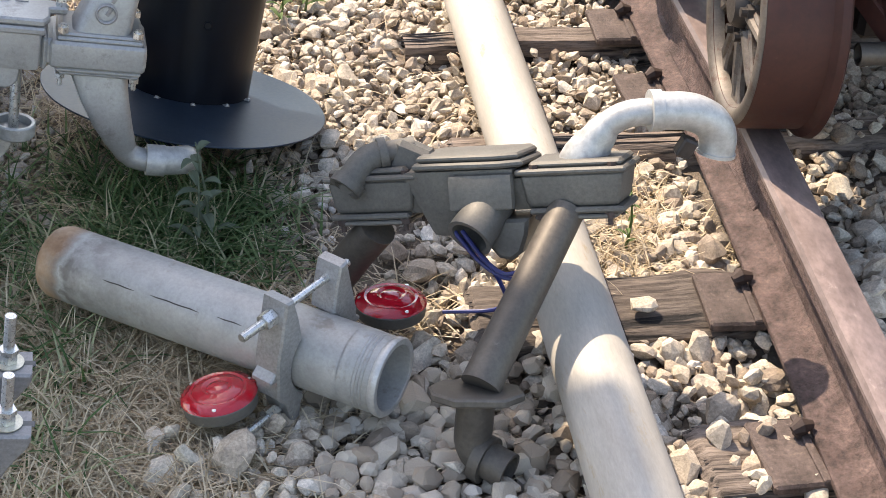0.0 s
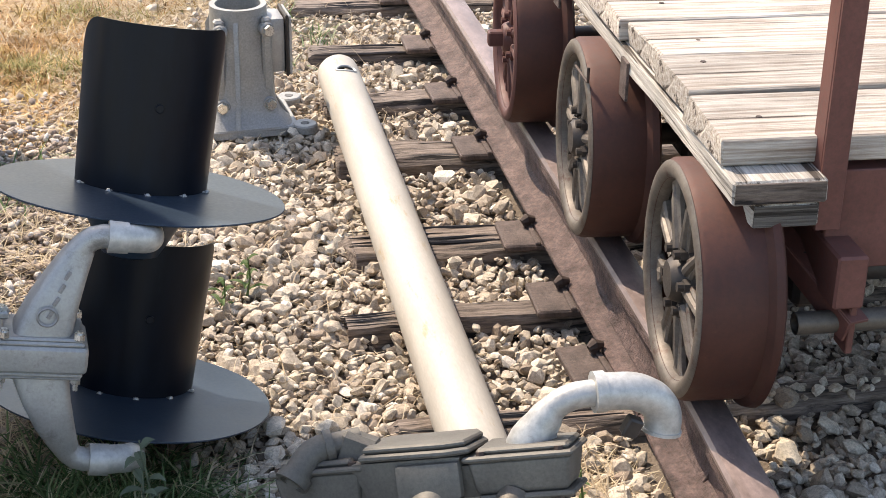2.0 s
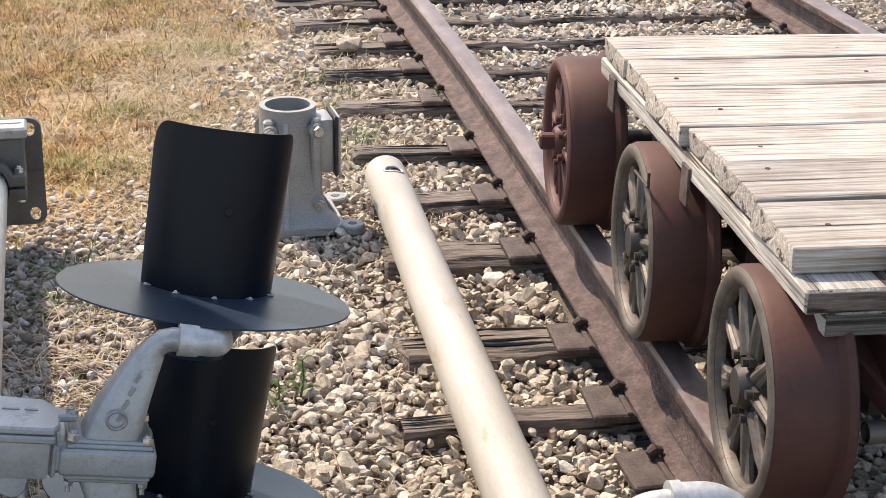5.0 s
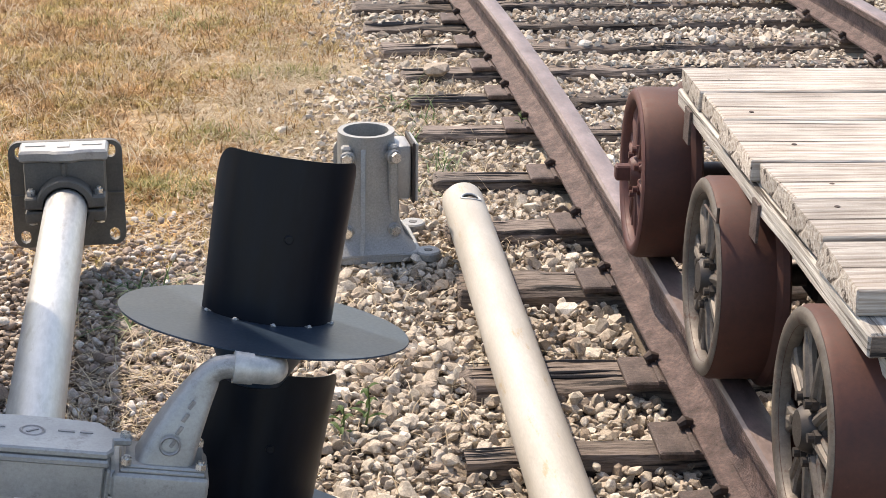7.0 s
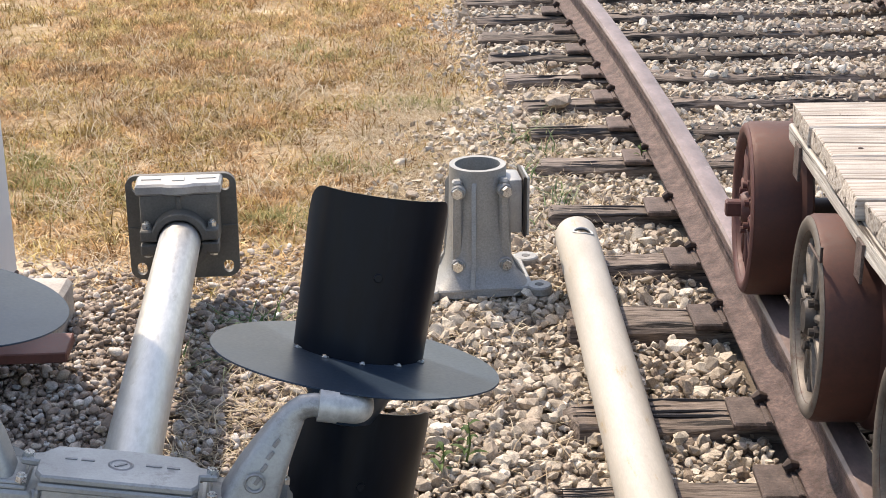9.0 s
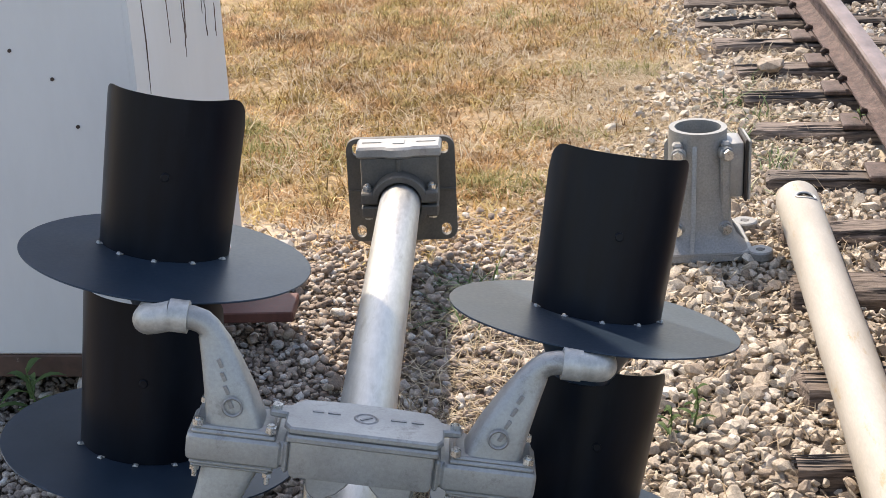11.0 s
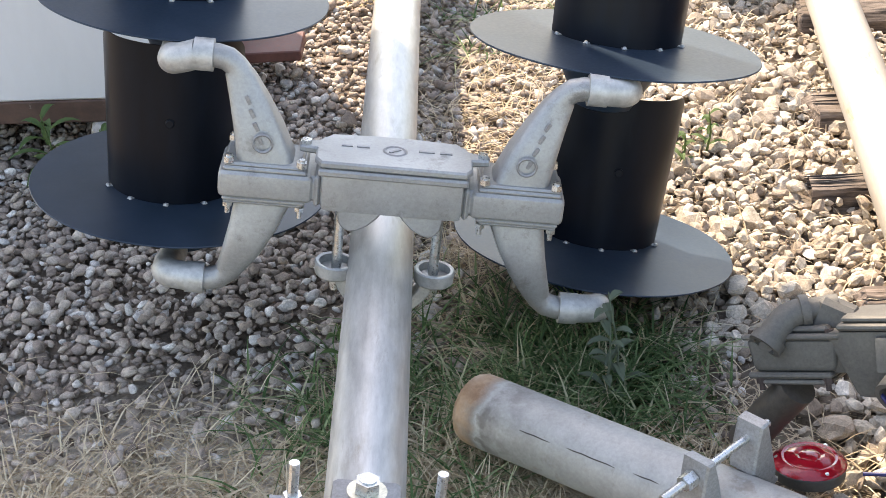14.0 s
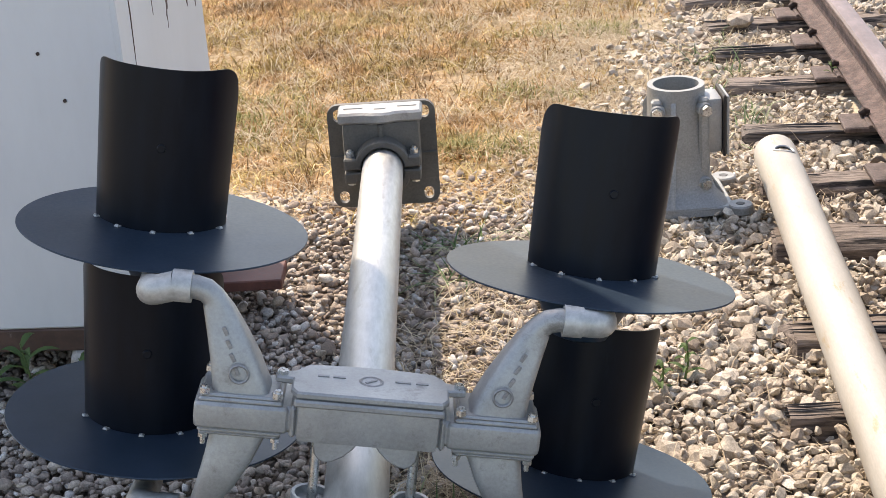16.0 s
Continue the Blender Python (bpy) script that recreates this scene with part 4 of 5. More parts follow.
        tube(eb, arc_pts([end + Vector((sx * 0.012, 0, 0)), e1, Vector(lamp_back)], 0.032, 8), 0.0232, 24)
        part("elbow", eb, galv_pale, arm)


# ---- lamps with disc backgrounds and hoods ----
def signal_lamp(c, n, label, R=0.2465, hx=0.0, off=0.058):
    n = Vector(n).normalized()
    ob = thing("signal_lamp", label, "signal lamp", aim(c, n, EX), "lamps of the crossing signal")
    bk = lathe([(0.0, -0.002), (R - 0.001, -0.004), (R, -0.0025), (R - 0.001, -0.001), (0.16, 0.001), (0.0, 0.003)], 96)
    for v in bk.verts:
        v.co.z += 0.002 * noise.noise((v.co.x * 7 + c[0] * 9, v.co.y * 7, c[2] * 5))
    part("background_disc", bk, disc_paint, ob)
    hs = lathe([(0.03, -0.125), (0.05, -0.118), (0.075, -0.07), (0.098, -0.03), (0.104, -0.004)], 36)
    part("lamp_housing", hs, disc_paint, ob, m=pose(0, off * 0.6, 0))
    ls = lathe([(0.0, 0.012), (0.06, 0.010), (0.09, 0.004), (0.1, 0.002), (0.1, -0.004)], 40)
    part("lens", ls, red_glass, ob, "red round signal lens", pose(0, off, 0.004))
    # hood: a rolled sheet with rounded upper corners, its closed side towards the mast's top
    hb = bmesh.new()
    nu, nv, arc0, Lh, r0, r1 = 44, 26, radians(158), 0.28, 0.114, 0.121
    rc = 0.05
    def pt(i, j, sh):
        s = i / nu - 0.5
        a = radians(-90) + s * arc0
        width = arc0 * r0
        dist = (0.5 - abs(s)) * width
        lim = Lh - 0.030 * (1 - (2 * s) ** 2) * 0.0
        if dist < rc:
            lim -= rc - math.sqrt(max(0.0, rc * rc - (rc - dist) ** 2))
        z = 0.002 + lim * j / nv
        r = r0 + (r1 - r0) * z / Lh + sh
        r += 0.0015 * math.sin(5 * a + c[0] * 7) * z / Lh
        return Vector((hx + r * math.cos(a), off + r * math.sin(a), z))
    go = [[hb.verts.new(pt(i, j, 0)) for j in range(nv + 1)] for i in range(nu + 1)]
    gi = [[hb.verts.new(pt(i, j, -0.0022)) for j in range(nv + 1)] for i in range(nu + 1)]
    for i in range(nu):
        for j in range(nv):
            hb.faces.new((go[i][j], go[i + 1][j], go[i + 1][j + 1], go[i][j + 1]))
            hb.faces.new((gi[i][j], gi[i][j + 1], gi[i + 1][j + 1], gi[i + 1][j]))
        for g in (0, nv):
            hb.faces.new((go[i][g], go[i + 1][g], gi[i + 1][g], gi[i][g]))
    for j in range(nv):
        for g in (0, nu):
            hb.faces.new((go[g][j], go[g][j + 1], gi[g][j + 1], gi[g][j]))
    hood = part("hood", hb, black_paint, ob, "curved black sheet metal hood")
    plug = lathe([(0.0, 0.0012), (0.006, 0.0012), (0.0075, 0.0), (0.0075, -0.003)], 16)
    part("plug", plug, black_paint, hood, m=aim((hx + 0.006, off - r0 - 0.0055, Lh * 0.53), (0, -1, 0)))
    for k in range(5):
        a = radians(-90 + (k - 2) * 31)
        rv = bmesh.new()
        slab(rv, 0, 0.003, 0.002, 0.009, 0.011, 0.002, 0.0006)
        lathe([(0.0, 0.0065), (0.0028, 0.0055), (0.0038, 0.003)], 10, rv)
        part("rivet_clip", rv, galv_pale, ob, m=pose(hx + (r0 + 0.007) * math.cos(a), off + (r0 + 0.007) * math.sin(a), 0.001, 0, 0, math.degrees(a) + 90))
    return ob


signal_lamp((-0.918, 2.330, 0.447), (0.165, 0.197, 1), "black hooded signal lamp on a round disc facing up", hx=0.007)
signal_lamp((-1.641, 2.330, 0.563), (0.170, 0.104, 1), "black hooded signal lamp with a chipped disc rim facing up", hx=-0.011)
signal_lamp((-0.962, 2.330, 0.063), (0.195, 0.193, 1), "black hooded signal lamp with its disc close above the grass", 0.254, 0.007)
signal_lamp((-1.667, 2.225, 0.263), (0.140, 0.080, 1), "black hooded signal lamp with a bent disc above gravel", 0.2565, -0.011, 0.006)


# ---- clamp brackets on the mast ----
def mast_bracket(y, label):
    p = MA.lerp(MB, (y - MA.y) / (MB.y - MA.y))
    d = (MB - MA).normalized()
    z = (EZ - d * EZ.dot(d)).normalized()
    x = d.cross(z).normalized()
    ob = thing("mast_bracket", label, "bracket", frame_of(p, x, d, z), "brackets bolted to the mast")
    bm = bmesh.new()
    n = 16
    inn = [(0.0545 * math.cos(math.pi * i / n), 0.0545 * math.sin(math.pi * i / n)) for i in range(n + 1)]
    out = [(-0.082, -0.03), (-0.095, 0.0), (-0.116, 0.032), (-0.119, 0.042), (-0.119, 0.050), (-0.045, 0.048), (-0.042, 0.078), (-0.036, 0.082), (0.036, 0.082), (0.042, 0.078), (0.045, 0.048), (0.119, 0.050), (0.119, 0.042), (0.116, 0.032), (0.095, 0.0), (0.082, -0.03)]
    prism(inn + [(x_, z_) for x_, z_ in out], 0.05, 0.003, 0, bm)
    br = part("body", bm, bracket_grey, ob, m=frame_of((0, 0.025, 0), (1, 0, 0), (0, 0, 1), (0, -1, 0)))
    for sx in (-1, 1):
        part("slot", box(sx * 0.090, 0, 0.0490, 0.066, 0.010, 0.002, 0.0008), dark_hole, ob)
        lw = lathe([(0.006, 0.0), (0.019, 0.0), (0.0195, 0.002), (0.006, 0.003)], 24)
        part("washer", lw, brass, ob, m=pose(sx * 0.090, 0, 0.0502))
        nt = bmesh.new()
        hexbolt(nt, pose(0, 0, 0), r=0.0125, h=0.011)
        hexbolt(nt, pose(0, 0, 0.0115, 0, 0, 20), r=0.0125, h=0.006, stud=0.048, stud_r=0.0068)
        part("nut_and_stud", nt, zinc, ob, m=pose(sx * 0.090, 0, 0.053))
    lw = lathe([(0.006, 0.0), (0.024, 0.0), (0.025, 0.0025), (0.006, 0.003)], 24)
    part("washer", lw, brass, ob, m=pose(0, 0, 0.082))
    part("top_bolt", bolt(pose(0, 0, 0.085), r=0.0165, h=0.016, stud=0.002, stud_r=0.011), zinc, ob)
    return ob


mast_bracket(1.337, "cast aluminium bracket with studs bolted over the mast")
mast_bracket(1.222, "second cast aluminium bracket beside the first")


# ---- the old junction casting lying by the rail ----
CL, CR = Vector((-0.70, 1.795, 0.172)), Vector((-0.352, 1.655, 0.262))
cx_ = (CR - CL).normalized()
cz_ = Vector((-0.05, 0.42, 0.9))
cz_ = (cz_ - cx_ * cz_.dot(cx_)).normalized()
cy_ = cz_.cross(cx_)
CASTM = frame_of((CL + CR) / 2, cx_, cy_, cz_)
CI = CASTM.inverted()
cast = thing("old_crossarm", "dull grey cast crossarm fitting with pipe legs lying on ballast", "crossarm fitting", CASTM)


def cl(p):
    return CI @ Vector(p)


bm = bmesh.new()
hopper(bm, -0.015, 0.0, -0.056, 0.046, 0.10, 0.06, 0.175, 0.116, 0.012)
slab(bm, 0.020, -0.054, 0.012, 0.095, 0.020, 0.052, 0.006, seg=2)
part("centre_box", bm, old_cast, cast)
bm = prism([(-0.080, -0.060), (0.05, -0.066), (0.082, -0.052), (0.090, 0.03), (0.074, 0.064), (-0.072, 0.062), (-0.086, 0.03)], 0.010, 0.003)
prism([(-0.074, -0.055), (0.046, -0.060), (0.076, -0.048), (0.084, 0.028), (0.070, 0.059), (-0.066, 0.057), (-0.080, 0.028)], 0.009, 0.003, 0.011, bm)
part("cover", bm, old_cast, cast, "worn grey cast cover with a stepped lip", pose(0, 0, 0.046))
for sx, w in ((-1, 0.135), (1, 0.150)):
    bm = bmesh.new()
    hopper(bm, sx * 0.150, 0.0, -0.016, 0.034, w * 0.88, 0.088, w, 0.106, 0.010, 3)
    hopper(bm, sx * 0.095, 0.0, -0.020, 0.030, 0.08, 0.066, 0.09, 0.092, 0.008)
    e = part("end_box", bm, old_cast, cast)
    lb = bmesh.new()
    slab(lb, sx * 0.150, 0.0, 0.037, w + 0.010, 0.114, 0.009, 0.003)
    slab(lb, sx * 0.156, 0.0, 0.046, w - 0.016, 0.094, 0.010, 0.004)
    part("lid", lb, old_cast, e, "stepped cast lid")
    part("bottom_flange", box(sx * 0.156, 0.0, -0.020, w * 0.92, 0.100, 0.009, 0.003), old_cast, e)
    pb = prism(rounded(w * 0.40, 0.044, 0.012, 4), 0.007, 0.002, -0.033)
    part("foot_plate", pb, old_cast, e, "bevelled plate that holds the leg", pose(sx * 0.152, -0.004, 0))
    for bx, by in ((-0.048, -0.042), (0.050, -0.042), (0.050, 0.042), (-0.048, 0.042)):
        part("bolt", bolt(aim((sx * 0.152 + bx, by, -0.024), (0, 0, -1)), r=0.008, h=0.008, stud=0.010, stud_r=0.004), spike_mat, e)
        if by < 0:
            part("bolt", bolt(pose(sx * 0.152 + bx * 1.15, by * 1.1, 0.041), r=0.007, h=0.006), spike_mat, e)
# open collar and a lobe of the saddle that once sat on a mast
part("collar", pipe([cl((-0.495, 1.715, 0.235)), cl((-0.525, 1.675, 0.215)), cl((-0.552, 1.642, 0.198))], [0.031, 0.033, 0.035], 28, wall=0.007), old_cast, cast)
bm = prism([(-0.012, 0.0), (0.0, -0.034), (0.018, -0.056), (0.036, -0.060), (0.052, -0.050), (0.062, -0.024), (0.066, 0.0)], 0.086, 0.005)
part("saddle", bm, old_cast, cast, m=frame_of((0.018, 0.040, -0.030), (1, 0, 0), (0, 0, 1), (0, -1, 0)))
# right arm and its elbow
pts = arc_pts([cl(p) for p in ((-0.384, 1.690, 0.286), (-0.376, 1.690, 0.314), (-0.354, 1.690, 0.352), (-0.328, 1.690, 0.367), (-0.276, 1.690, 0.370))], 0.026, 5)
part("arm", pipe(pts, list(np.linspace(0.037, 0.0200, len(pts) - 10)) + [0.0195] * 10, 28), galv_pale, cast, "pale tapered arm")
el = arc_pts([cl(p) for p in ((-0.296, 1.690, 0.370), (-0.236, 1.690, 0.368), (-0.204, 1.690, 0.350), (-0.190, 1.688, 0.326), (-0.194, 1.684, 0.300))], 0.032, 6)
bm = pipe(el, 0.0272, 28, wall=0.006)
tube(bm, [cl((-0.297, 1.690, 0.370)), cl((-0.281, 1.690, 0.3702))], 0.0300, 28)
tube(bm, [el[-1].lerp(el[-2], 0.35), el[-1]], 0.0295, 28, wall=0.008)
part("elbow", bm, galv_pale, cast, "pale street elbow with an open threaded end")
bm = bmesh.new()
slab(bm, 0, 0, 0, 0.024, 0.02, 0.030, 0.003, m=CI @ pose(-0.244, 1.668, 0.322, 0, 25, 0))
part("lug", bm, dark_steel, cast)
# left arm and its small open elbow
bm = bmesh.new()
hm = CI @ aim((-0.628, 1.775, 0.225), (0.35, 0.25, 0.9), (1, -0.35, 0))
slab(bm, 0, 0, 0.012, 0.060, 0.046, 0.075, 0.008, m=hm)
slab(bm, 0, 0, -0.022, 0.090, 0.070, 0.014, 0.004, m=hm)
tube(bm, [cl((-0.615, 1.79, 0.262)), cl((-0.672, 1.785, 0.255))], 0.0175, 20)
part("arm", bm, old_cast, cast)
bm = pipe(arc_pts([cl(p) for p in ((-0.658, 1.786, 0.257), (-0.688, 1.782, 0.250), (-0.720, 1.752, 0.222))], 0.022, 6), 0.0212, 24, wall=0.005)
tube(bm, [cl((-0.656, 1.786, 0.257)), cl((-0.668, 1.785, 0.255))], 0.0248, 24)
tube(bm, [cl((-0.7125, 1.759, 0.2285)), cl((-0.722, 1.750, 0.220))], 0.0255, 24, wall=0.008)
part("elbow", bm, old_cast, cast, "small dark elbow with an open end")
# legs
LT, LF = Vector((-0.414, 1.642, 0.240)), Vector((-0.562, 1.432, 0.100))
part("leg", pipe([cl(LT), cl(LT.lerp(LF, 0.5)), cl(LF)], [0.0265, 0.0270, 0.0285], 24), old_pipe, cast, "brown oxidised pipe leg")
bm = prism([(-0.066, -0.012), (-0.040, -0.036), (0.030, -0.038), (0.064, -0.014), (0.064, 0.014), (0.030, 0.040), (-0.040, 0.038), (-0.066, 0.014)], 0.013, 0.003, -0.0065)
part("flange", bm, old_pipe, cast, m=CI @ aim((-0.567, 1.425, 0.092), (0.10, 0.30, 1), (1, 0.1, 0)))
bm = pipe(arc_pts([cl((-0.567, 1.424, 0.092)), cl((-0.573, 1.410, 0.004)), cl((-0.526, 1.370, -0.002))], 0.030, 6), 0.0265, 24, wall=0.005)
tube(bm, [cl((-0.563, 1.4015, 0.001)), cl((-0.551, 1.391, 0.0))], 0.0345, 24)
part("nipple", bm, old_pipe, cast, "corroded elbow nipple")
part("leg", pipe([cl((-0.672, 1.746, 0.152)), cl((-0.705, 1.768, 0.09)), cl((-0.738, 1.79, 0.02))], 0.029, 24), old_pipe, cast, "brown oxidised pipe leg")


def wire(pts, r=0.0034):
    bm = pipe(arc_pts(pts, 0.03, 5), r, 8)
    return tagged(new("wire", finish(bm, blue_wire)), "loose blue insulated wire hanging from the old fitting", "wire", "blue wires")


wire([(-0.56, 1.66, 0.20), (-0.53, 1.63, 0.165), (-0.50, 1.60, 0.155), (-0.455, 1.61, 0.185), (-0.44, 1.64, 0.23)])
wire([(-0.575, 1.67, 0.20), (-0.535, 1.64, 0.155), (-0.495, 1.61, 0.140), (-0.45, 1.60, 0.17), (-0.435, 1.63, 0.22)])
wire([(-0.555, 1.66, 0.19), (-0.515, 1.63, 0.15), (-0.49, 1.64, 0.09), (-0.478, 1.70, 0.03), (-0.50, 1.725, 0.004), (-0.57, 1.74, -0.005)])

# ---- the short threaded pipe with its clamp ----
SA, SB = Vector((-1.158, 1.846, 0.052)), Vector((-0.671, 1.507, 0.060))
sd_ = (SB - SA).normalized()
SM = aim(SA, sd_, (0, 0, 1))
SLEN = (SB - SA).length
sp = thing("short_pipe", "grey galvanised pipe with a threaded end and a rusty far end", "pipe", SM)
part("pipe_wall", pipe([(0, 0, z) for z in np.linspace(0.022, SLEN - 0.06, 24)], 0.0572, 56, wall=0.005), rusty_galv, sp)
part("rusty_end", lathe([(0.0, -0.004), (0.030, -0.003), (0.046, 0.001), (0.053, 0.007), (0.0564, 0.015), (0.0572, 0.022)], 56), rusty_galv, sp, "orange rusted pipe end")
part("rim", lathe([(0.0560, SLEN - 0.012), (0.0585, SLEN - 0.008), (0.0588, SLEN - 0.002), (0.0570, SLEN + 0.001), (0.0500, SLEN + 0.001), (0.0485, SLEN - 0.004)], 56), galv_pale, sp, "smooth rolled rim")
prof = [(0.0572, SLEN - 0.062), (0.0572, SLEN - 0.040)]
for i, d in enumerate((0.0010, 0.0016, 0.0012, 0.0018)):
    z = SLEN - 0.038 + i * 0.0052
    prof += [(0.0572 - d, z), (0.0570, z + 0.0022)]
prof += [(0.0555, SLEN - 0.014), (0.0545, SLEN), (0.0485, SLEN), (0.0485, SLEN - 0.06)]
tb = lathe(prof, 56)
bmesh.ops.delete(tb, geom=[f for f in tb.faces if len(f.verts) > 8], context="FACES")
part("thread", tb, rusty_galv, sp, "worn pipe thread")
for z0_, n_, a_ in ((0.13, 5, 0.93), (0.215, 7, 0.90), (0.33, 4, 0.86)):
    bm = pipe([(0.0570 * math.cos(a_ + 0.008 * math.sin(i * 2.3)), 0.0570 * math.sin(a_ + 0.008 * math.sin(i * 2.3)), z0_ + 0.014 * i) for i in range(n_)], [0.0004] + [0.0011] * (n_ - 2) + [0.0004], 5)
    part("scratch", bm, dark_steel, sp)

clampc = SA.lerp(SB, 0.762)
pp = Vector((0.68, 0.733, 0)).normalized()
CLM = frame_of(clampc, Vector((pp.y, -pp.x, 0)), pp, Vector((0, 0, 1)))
clamp = thing("pipe_clamp", "cast aluminium two-piece clamp with zinc threaded rods on the pipe", "clamp", CLM)
for s in (-1, 1):
    n = 12
    inn = [(s * 0.0590 * math.cos(radians(-55 + 110 * i / n)), 0.0590 * math.sin(radians(-55 + 110 * i / n))) for i in range(n + 1)]
    out = [(s * 0.040, 0.085), (s * 0.050, 0.122), (s * 0.066, 0.124), (s * 0.080, 0.062), (s * 0.088, 0.03), (s * 0.088, -0.03), (s * 0.070, -0.052), (s * 0.060, -0.088), (s * 0.044, -0.088), (s * 0.040, -0.066)]
    part("jaw", prism(inn + out, 0.044, 0.003), jaw_grey, clamp, m=frame_of((-0.022, 0, 0.0), (0, 1, 0), (0, 0, 1), (1, 0, 0)))
    bm = prism([(s * 0.070, 0.0), (s * 0.100, 0.0), (s * 0.100, 0.006), (s * 0.082, 0.02), (s * 0.070, 0.04)], 0.036, 0.002)
    part("lug", bm, jaw_grey, clamp, m=frame_of((-0.018, 0, 0.0), (0, 1, 0), (0, 0, 1), (1, 0, 0)))
for z_ in (0.098, -0.070):
    bm = bmesh.new()
    tube(bm, [(0, -0.135, z_), (0, 0.092, z_)], 0.0060, 12)
    for k in range(20):
        y_ = -0.134 + k * 0.0028
        tube(bm, [(0, y_, z_), (0, y_ + 0.0012, z_)], 0.0068, 10)
    part("threaded_rod", bm, zinc, clamp)
    for y_, h_ in ((-0.072, 0.012), (-0.0845, 0.008)):
        part("nut", bolt(aim((0, y_, z_), (0, -1, 0)), r=0.0125, h=h_), zinc, clamp)


def marker_lens(c, tilt, label):
    ob = thing("marker_lens", label, "lens", pose(*c) @ pose(0, 0, 0, *tilt), "red lenses on the ballast")
    part("base_ring", lathe([(0.051, -0.016), (0.053, -0.013), (0.0535, 0.0), (0.0545, 0.002), (0.0535, 0.0035), (0.046, 0.003), (0.046, -0.014)], 48), old_cast, ob, "dull metal base ring")
    prof = [(0.0, 0.020), (0.012, 0.0195), (0.016, 0.0165), (0.022, 0.019), (0.034, 0.0155), (0.037, 0.0135), (0.041, 0.0145), (0.0525, 0.0085), (0.0548, 0.0045), (0.0, 0.002)]
    part("lens", lathe(prof, 56), red_glass, ob, "glossy ribbed red lens")
    part("reflector", lathe([(0.0, -0.012), (0.02, -0.010), (0.047, 0.001)], 40), zinc, ob)
    for k in range(3):
        a = k * 2.1 + 0.4
        part("screw", lathe([(0.0, 0.0105), (0.003, 0.010), (0.004, 0.008)], 10), zinc, ob, m=pose(0.047 * math.cos(a), 0.047 * math.sin(a), 0.0015))
    return ob


marker_lens((-0.653, 1.720, 0.03), (-6, 4, 30), "round red lens in a metal ring lying on stones")
marker_lens((-0.913, 1.532, 0.022), (-6, -8, 0), "round red lens in a metal ring lying on dry straw")


# ---- the cast pedestal standing on the gravel ----
def pedestal():
    ob = thing("signal_pedestal", "grey cast aluminium signal pedestal standing on gravel", "pedestal", pose(-0.664, 3.885, -0.03, 0, 0, 6))
    H = 0.330
    # body: a square that turns into a round collar
    bm = bmesh.new()
    secs = [(0.0, 0.128, 6), (0.022, 0.124, 6), (0.045, 0.100, 5), (0.075, 0.088, 4), (0.12, 0.083, 3.2), (0.18, 0.078, 2.6), (0.27, 0.076, 2.2), (H, 0.075, 2.0)]
    rings = []
    for z, r, q in secs:
        rings.append([bm.verts.new((r * math.copysign(abs(math.cos(t)) ** (2 / q), math.cos(t)), r * math.copysign(abs(math.sin(t)) ** (2 / q), math.sin(t)), z))
                      for t in [math.tau * k / 40 for k in range(40)]])
    inner = [[bm.verts.new((0.060 * math.cos(math.tau * k / 40), 0.060 * math.sin(math.tau * k / 40), z)) for k in range(40)] for z in (H, 0.12)]
    allr = rings + inner
    for a, b2 in zip(allr, allr[1:]):
        for k in range(40):
            bm.faces.new((a[k], a[(k + 1) % 40], b2[(k + 1) % 40], b2[k]))
    bm.faces.new(inner[-1])
    part("body", bm, old_ped, ob)
    bm = prism(rounded(0.135, 0.125, 0.03, 5), 0.022, 0.004, 0.0)
    part("foot", bm, old_ped, ob)
    for sx in (-1, 1):
        for sy in (-1, 1):
            tip = Vector((sx * 0.15, sy * 0.11, 0))
            bm = lathe([(0.0, 0.0), (0.034, 0.0), (0.034, 0.018), (0.03, 0.022), (0.012, 0.022), (0.012, 0.019), (0.0, 0.019)], 24)
            lg = part("foot_lug", bm, old_ped, ob, m=pose(tip.x, tip.y, 0.001))
            part("slot", lathe([(0.0, 0.0225), (0.010, 0.0225), (0.0105, 0.02)], 16), dark_hole, lg)
    for a in range(4):
        bm = bmesh.new()
        vs = [bm.verts.new(p) for p in ((0.075, -0.006, 0.30), (0.086, -0.006, 0.28), (0.09, -0.006, 0.08), (0.128, -0.006, 0.022), (0.075, -0.006, 0.022))]
        f = bm.faces.new(vs)
        r = bmesh.ops.extrude_face_region(bm, geom=[f])
        bmesh.ops.translate(bm, vec=(0, 0.012, 0), verts=[g for g in r["geom"] if isinstance(g, bmesh.types.BMVert)])
        part("rib", bm, old_ped, ob, m=pose(0, 0, 0, 0, 0, 90 * a + 90 - 14))
    # split flanges with bolts, on the side towards the walker
    for sx in (-1, 1):
        bm = bmesh.new()
        slab(bm, sx * 0.062, -0.062, 0.165, 0.026, 0.03, 0.285, 0.006)
        part("flange", bm, old_ped, ob)
        for z_ in (0.075, 0.278):
            bm = lathe([(0.018, -0.02), (0.02, 0.0), (0.017, 0.004), (0.0, 0.004)], 18)
            part("boss", bm, old_ped, ob, m=aim((sx * 0.062, -0.082, z_), (sx * 0.25, -1, 0)))
            part("bolt", bolt(aim((sx * 0.063, -0.086, z_), (sx * 0.25, -1, 0)), r=0.015, h=0.012), zinc, ob)
    bm = bmesh.new()
    slab(bm, 0.088, -0.01, 0.225, 0.05, 0.10, 0.15, 0.012, seg=2)
    part("hand_hole_box", bm, cast_alu, ob)
    bm = bmesh.new()
